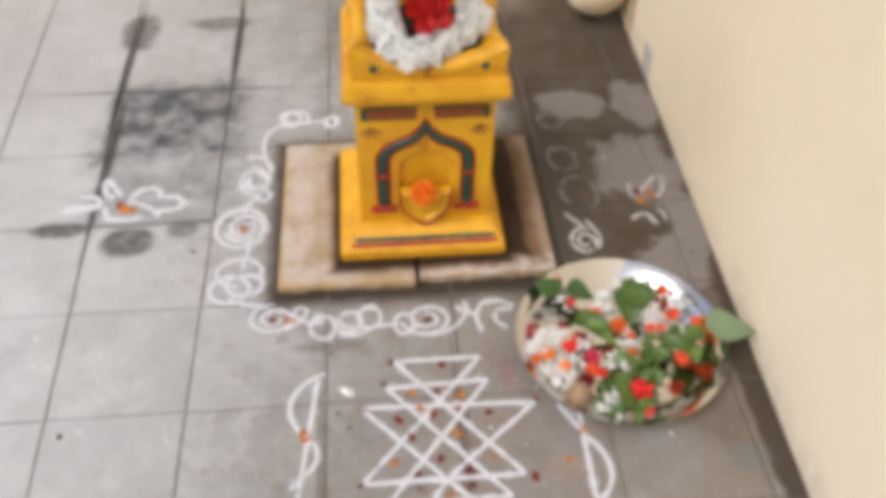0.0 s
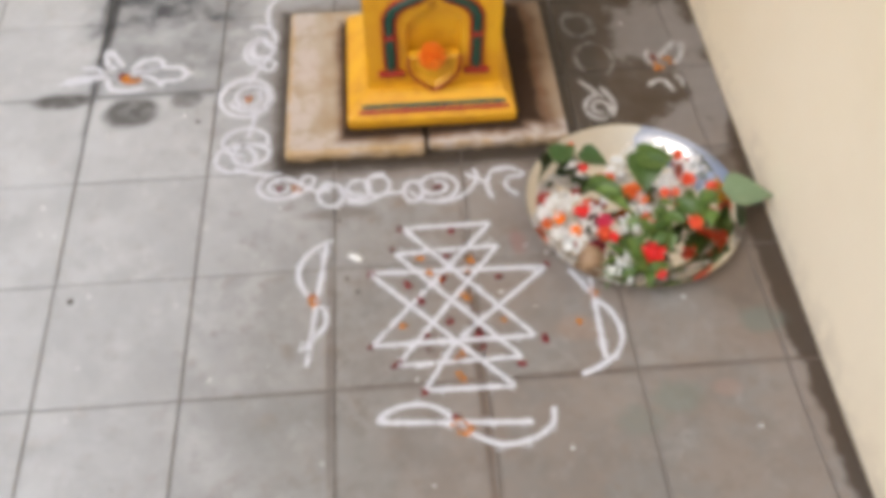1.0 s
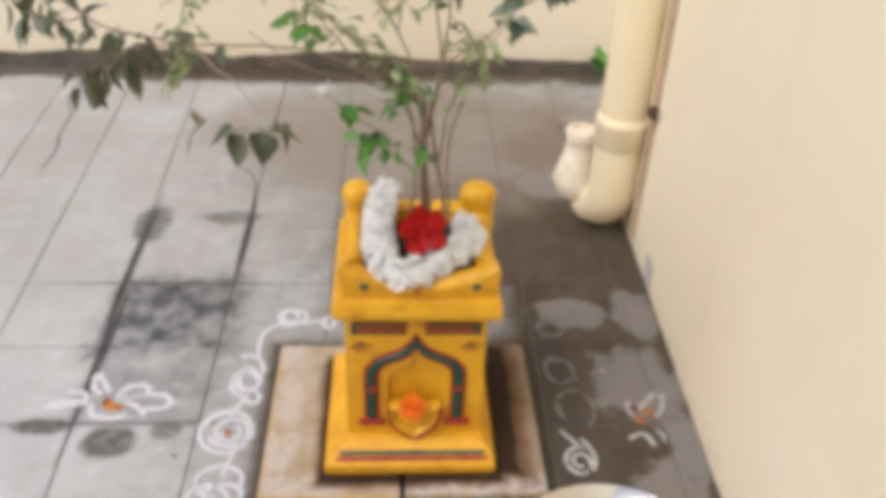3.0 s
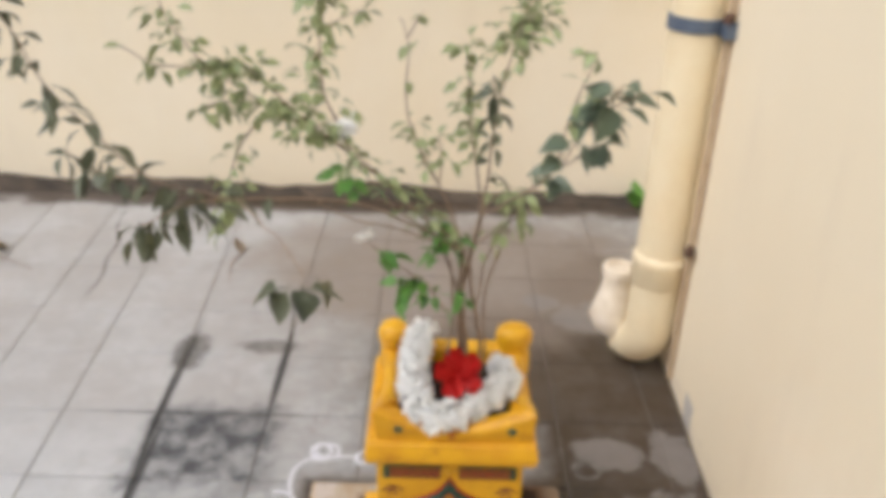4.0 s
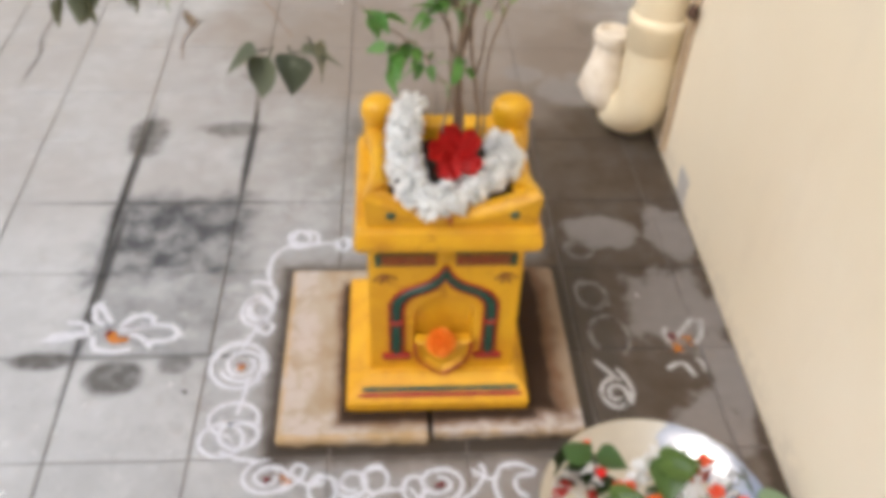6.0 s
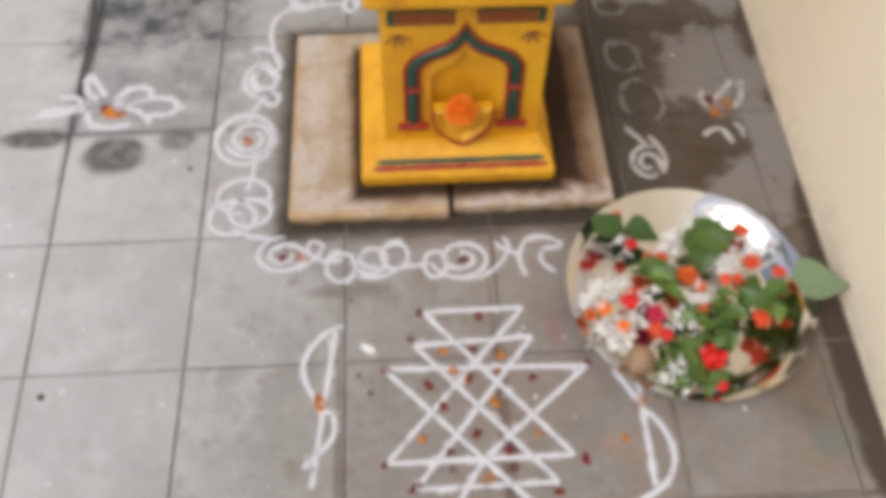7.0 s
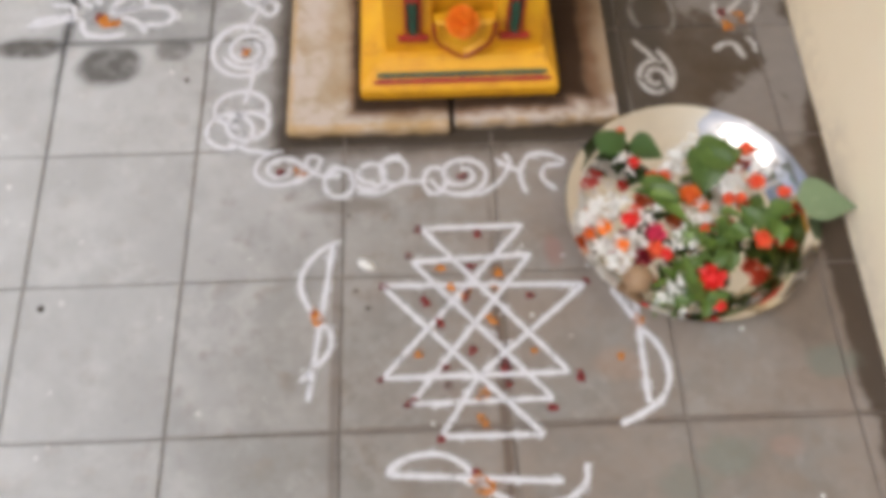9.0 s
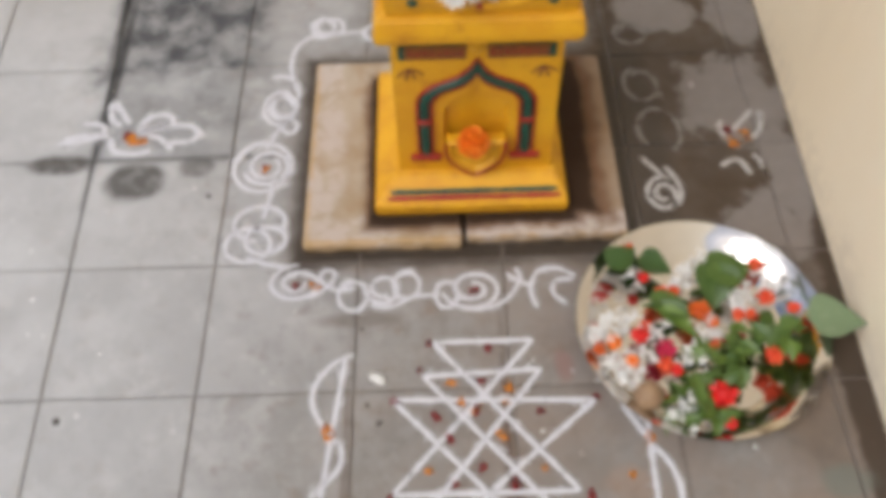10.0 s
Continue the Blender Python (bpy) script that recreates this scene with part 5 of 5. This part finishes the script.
border = [
    loop(0.124, 0.165, 0.040, 0.031, 1.8, 90, 0.25), [(0.142, 0.140, 0), (0.168, 0.160, 0), (0.176, 0.180, 0), (0.162, 0.186, 0), (0.156, 0.170, 0), (0.180, 0.152, 0), (0.205, 0.155, 0)],
    loop(0.203, 0.143, 0.022, 0.027, 1.15, 100, 0.75), loop(0.243, 0.153, 0.026, 0.026, 1.4, 160, 0.45), loop(0.276, 0.158, 0.020, 0.024, 1.2, 60, 0.8), [(0.225, 0.126, 0), (0.255, 0.124, 0), (0.285, 0.138, 0), (0.315, 0.140, 0)],
    loop(0.330, 0.140, 0.016, 0.022, 1.0, 0, 0.9), loop(0.366, 0.149, 0.042, 0.034, 1.75, 190, 0.25), [(0.350, 0.118, 0), (0.385, 0.117, 0), (0.415, 0.134, 0), (0.432, 0.165, 0), (0.425, 0.180, 0)], [(0.413, 0.172, 0), (0.428, 0.160, 0), (0.448, 0.150, 0)],
    [(0.452, 0.115, 0), (0.445, 0.145, 0), (0.458, 0.175, 0), (0.485, 0.178, 0), (0.508, 0.165, 0)], [(0.492, 0.120, 0), (0.475, 0.138, 0), (0.480, 0.158, 0), (0.505, 0.160, 0)],
]
drawing("border_drawing", border, "row of looped white powder curls in front of the shrine slabs", [("r", 0.122, 0.160, 0.006), ("o", 0.146, 0.160, 0.007), ("r", 0.368, 0.145, 0.008)], group="border curls")
column = [
    [(0.098, 0.535, 0), (0.086, 0.580, 0), (0.084, 0.615, 0), (0.091, 0.642, 0), (0.110, 0.664, 0), (0.135, 0.668, 0), (0.152, 0.688, 0), (0.130, 0.712, 0), (0.112, 0.692, 0), (0.125, 0.662, 0), (0.165, 0.672, 0), (0.200, 0.676, 0)],
    [(0.052, 0.567, 0), (0.065, 0.572, 0), (0.080, 0.568, 0), (0.097, 0.553, 0), (0.102, 0.520, 0)],
    loop(0.074, 0.497, 0.030, 0.040, 1.7, 60, 0.45), loop(0.080, 0.505, 0.022, 0.024, 1.1, 200, 0.8), loop(0.092, 0.460, 0.012, 0.016, 1.2, 90, 0.8), [(0.082, 0.470, 0), (0.070, 0.442, 0), (0.058, 0.412, 0)],
    loop(0.058, 0.378, 0.046, 0.050, 1.25, 75, 0.9), loop(0.064, 0.378, 0.036, 0.036, 1.6, 200, 0.45), [(0.094, 0.402, 0), (0.097, 0.372, 0), (0.090, 0.338, 0)], [(0.075, 0.352, 0), (0.074, 0.320, 0), (0.066, 0.276, 0)],
    loop(0.062, 0.270, 0.038, 0.032, 0.8, -20, 0.95), loop(0.050, 0.232, 0.034, 0.031, 1.05, 60, 0.9), loop(0.074, 0.241, 0.031, 0.026, 1.10, 100, 0.85), [(0.048, 0.212, 0), (0.075, 0.200, 0), (0.112, 0.192, 0)],
    loop(0.142, 0.690, 0.028, 0.024, 1.2, 200, 0.7), loop(0.214, 0.670, 0.014, 0.020, 1.2, 0, 0.6),
]
column_drawing = drawing("border_drawing", column, "column of looped white powder curls beside the shrine slabs", [("o", 0.062, 0.372, 0.005), ("r", 0.058, 0.378, 0.004)], width=0.0076, group="border curls")
for x, y, length, wide in ((0.052, 0.215, 0.075, 0.052), (0.046, 0.340, 0.080, 0.060), (0.066, 0.470, 0.070, 0.036), (0.070, 0.545, 0.040, 0.030)):
    bm = bmesh.new()
    ribbon(bm, [Vector((x + 0.010 * k / 12, y + length * k / 12, 0.0003)) - column_drawing.location for k in range(13)], wide, height=0.0002, ragged=0.8)
    part("smudge", bm, M_DUST, column_drawing, "smudged white powder")
blossom = [
    [(-0.149, 0.466, 0), (-0.136, 0.486, 0), (-0.114, 0.493, 0), (-0.097, 0.485, 0), (-0.100, 0.468, 0), (-0.125, 0.463, 0), (-0.150, 0.458, 0)],
    [(-0.140, 0.458, 0), (-0.105, 0.468, 0), (-0.068, 0.467, 0), (-0.052, 0.452, 0), (-0.062, 0.435, 0), (-0.100, 0.432, 0)],
    [(-0.140, 0.450, 0), (-0.112, 0.443, 0), (-0.088, 0.417, 0)], [(-0.188, 0.446, 0), (-0.180, 0.420, 0), (-0.150, 0.411, 0), (-0.120, 0.417, 0)],
    [(-0.200, 0.525, 0), (-0.183, 0.505, 0), (-0.164, 0.474, 0)], [(-0.200, 0.521, 0), (-0.195, 0.488, 0), (-0.176, 0.470, 0)],
    [(-0.268, 0.437, 0), (-0.240, 0.439, 0), (-0.218, 0.444, 0), (-0.192, 0.451, 0)], [(-0.262, 0.446, 0), (-0.230, 0.452, 0), (-0.200, 0.452, 0)], [(-0.238, 0.477, 0), (-0.215, 0.476, 0), (-0.202, 0.466, 0), (-0.206, 0.446, 0)],
]
petal_drawing = drawing("flower_drawing", blossom, "smudged flower in white powder with orange centre on the tiles", [("o", -0.157, 0.443, 0.009), ("r", -0.163, 0.450, 0.007), ("o", -0.140, 0.437, 0.008)], width=0.0100, group="flower drawings")
for angle, length in ((22, 0.06), (178, 0.10), (160, 0.07), (-14, 0.055), (120, 0.05)):
    bm = bmesh.new()
    way = Vector((math.cos(radians(angle)), math.sin(radians(angle)), 0))
    root = Vector((-0.168, 0.438, 0.0004)) - petal_drawing.location
    ribbon(bm, [root + way * length * k / 12 for k in range(13)], 0.026, height=0.0003, ragged=0.8)
    part("smudge", bm, M_DUST, petal_drawing, "smudged white powder")
drawing("flower_drawing", [[(0.780, 0.425, 0), (0.800, 0.445, 0), (0.819, 0.467, 0)], [(0.806, 0.407, 0), (0.823, 0.425, 0), (0.832, 0.461, 0), (0.822, 0.452, 0)], [(0.767, 0.447, 0), (0.761, 0.430, 0), (0.766, 0.412, 0)], [(0.748, 0.353, 0), (0.764, 0.364, 0), (0.779, 0.364, 0), (0.790, 0.336, 0)], [(0.800, 0.376, 0), (0.809, 0.362, 0), (0.808, 0.346, 0)]],
        "half-washed flower in white powder on damp tiles", [("o", 0.778, 0.400, 0.012), ("r", 0.772, 0.425, 0.008), ("o", 0.798, 0.415, 0.008)], material=M_WASHED, width=0.009, group="flower drawings")
drawing("curl_drawing", [loop(0.654, 0.303, 0.027, 0.034, 1.7, 60, 0.25), [(0.663, 0.356, 0), (0.676, 0.332, 0), (0.680, 0.305, 0), (0.670, 0.280, 0)], [(0.630, 0.376, 0), (0.646, 0.355, 0), (0.660, 0.333, 0)]], "white powder spiral on damp tiles beside the slabs", material=M_WASHED, width=0.008, group="curls by the wall")
drawing("curl_drawing", [loop(0.665, 0.43, 0.036, 0.050, 0.8, -60, 0.8), loop(0.655, 0.53, 0.030, 0.040, 1.1, 100, 0.7), loop(0.655, 0.650, 0.034, 0.030, 1.5, 0, 0.5)],
        "washed-out white powder curls on damp tiles", material=M_FADED, width=0.007, group="curls by the wall")


# ---- litter on the floor ----
def litter():
    rng = random.Random(8)
    flat = leaf_mesh("dry_leaf", 0.095, 0.045, M_DRY, 0.8, -0.45)
    for x, y, a in ((-0.90, 1.50, 1.0), (-0.86, 1.53, 2.3), (-0.20, 1.53, 0.5)):
        ob = new("dry_leaf", flat)
        ob.matrix_world = Matrix.Translation((x, y, 0.004)) @ Matrix.Rotation(a, 4, "Z") @ Matrix.Scale(1.0 if x < -0.5 else 0.6, 4)
        tagged(ob, "curled dry brown leaf lying on the tiles", "leaf", "dry leaves")
    bm = bmesh.new()
    tube(bm, smooth_line([(-0.95, 1.47, 0.004), (-0.85, 1.46, 0.006), (-0.74, 1.40, 0.004)], 0.02), (0.003, 0.0012), 5)
    tagged(part("dry_twig", bm, M_STEM), "thin dry twig lying on the tiles", "twig")
    bm = bmesh.new()
    tube(bm, smooth_line([(-0.24, 1.60, 0.004), (-0.20, 1.56, 0.008), (-0.215, 1.46, 0.003), (-0.20, 1.36, 0.003)], 0.02), (0.003, 0.001), 5)
    tagged(part("dry_twig", bm, M_STEM), "thin dry twig lying on the tiles", "twig")
    bm = lathe([(0.004, 0.0), (0.006, 0.003), (0.004, 0.006), (0.001, 0.007)], 10, 0.3)
    bmesh.ops.scale(bm, verts=bm.verts, vec=(2.0, 1.1, 1.0))
    ob = part("jasmine_bud", bm, M_WHITE, smooth=True)
    ob.matrix_world = pose(0.238, 0.015, 0.0, 0, 0, -35)
    tagged(ob, "single fallen white jasmine bud on the tiles", "flower")
    for x, y, r in ((-0.165, -0.03, 0.006), (-0.02, 0.325, 0.005), (0.215, 0.09, 0.004), (0.225, -0.02, 0.004), (0.24, -0.045, 0.004)):
        r *= 0.75
        bm = lathe([(r, 0.0), (r * 0.9, r * 0.3), (r * 0.3, r * 0.5)], 9, 0.4)
        ob = part("grit_crumb", bm, M_DIRT)
        ob.location = (x, y, 0.0)
        tagged(ob, "small dark crumb of grit on the tiles", "crumb", "grit on the floor")


litter()


def specks():
    """Stray grains of rice powder round the drawings."""
    rng = random.Random(17)
    bm = bmesh.new()
    for k in range(90):
        x, y = rng.uniform(-0.55, 0.75), rng.uniform(-0.35, 0.55)
        if 0.12 < x < 0.6 and y > 0.2:
            continue
        r = rng.uniform(0.0008, 0.0024) if k > 8 else rng.uniform(0.002, 0.003)
        ring = [(x + r * rng.uniform(0.6, 1.2) * math.cos(a), y + r * rng.uniform(0.6, 1.2) * math.sin(a)) for a in (math.pi * q / 3 for q in range(6))]
        skin(bm, [[(u, v, 0.0003) for u, v in ring], [(x + 0.6 * (u - x), y + 0.6 * (v - y), 0.0011) for u, v in ring]])
    ob = part("powder_specks", bm, M_WHITE)
    tagged(ob, "stray specks of white rice powder on the tiles", "powder", kind="stuff")


specks()
for way in (((-0.62, 1.80), (-0.605, 1.68), (-0.57, 1.60), (-0.565, 1.48), (-0.545, 1.38), (-0.55, 1.27)), ((-0.05, 1.30), (-0.01, 1.24), (0.0, 1.16), (0.004, 1.08))):
    bm = bmesh.new()
    ribbon(bm, smooth_line([(x, y, 0.0004) for x, y in way], 0.012), 0.0035, height=0.0003, ragged=0.9)
    part("crack", bm, M_DIRT, floor)
tuft = leaf_mesh("weed_leaf", 0.09, 0.06, M_FRESH, 0.3, 0.2)
weed = thing("weed", (1.02, 1.90, 0.0), "bright green weed sprouting behind the drainpipe", "plant")
for k, (a, tilt) in enumerate(((150, 60), (190, 50), (110, 70), (230, 65))):
    leaf = new("leaf", tuft)
    leaf.parent = weed
    leaf.matrix_basis = Matrix.Translation((-0.01 * k, 0, 0.02)) @ Matrix.Rotation(radians(a - 90), 4, "Z") @ Matrix.Rotation(radians(tilt), 4, "X")
part("stem", tube(bmesh.new(), [Vector((0, 0, 0)), Vector((-0.01, 0, 0.03))], (0.003, 0.002), 5), M_FRESH, weed)


# ---- floor tiles ----
def tiles():
    cols = [0.2 * i for i in range(-25, 5)] + [1.0, 1.2]
    rows = [0.2 * j for j in range(-20, 6)] + [1.215, 1.43, 1.645, 1.86, 2.075]
    rows[25] = 1.02
    rest = bmesh.new()
    shared = {}
    rng = random.Random(3)

    def joint(c, y):
        """The joints between the columns drift a little along the yard."""
        return round(c + 0.006 + 0.01 * max(0.0, c) - (0.036 * (y - 0.05) if c < -0.1 else 0.0), 4)

    def block(bm, w, w1, lean, d, at=(0, 0, 0)):
        """One tile, w wide at its near edge and w1 at its far edge, which lies shifted by lean."""
        g, b = 0.0013, 0.0016
        x, y = at[0], at[1]

        def ring(e, z):
            return [(x + e, y + e, z), (x + w - e, y + e, z), (x + lean + w1 - e, y + d - e, z), (x + lean + e, y + d - e, z)]

        return skin(bm, [ring(g, -0.006), ring(g, -b), ring(g + b, 0.0)])

    for i in range(len(cols) - 1):
        for j in range(len(rows) - 1):
            d = rows[j + 1] - rows[j]
            x0, x1 = joint(cols[i], rows[j]), joint(cols[i + 1], rows[j])
            far0, far1 = joint(cols[i], rows[j + 1]), joint(cols[i + 1], rows[j + 1])
            shape = tuple(round(v, 4) for v in (x1 - x0, far1 - far0, far0 - x0, d))
            near = cols[i] > -1.5 and rows[j] > -0.9
            if near:
                if shape not in shared:
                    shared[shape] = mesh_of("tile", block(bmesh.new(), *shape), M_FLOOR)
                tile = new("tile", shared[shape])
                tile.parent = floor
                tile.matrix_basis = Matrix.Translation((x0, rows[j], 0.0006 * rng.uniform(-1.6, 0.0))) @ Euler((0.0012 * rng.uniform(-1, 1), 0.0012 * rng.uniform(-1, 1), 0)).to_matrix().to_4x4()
            else:
                block(rest, *shape, (x0, rows[j], 0))
    outer = part("outer_tiles", rest, M_FLOOR, floor)
    outer["kind"] = "stuff"


tiles()
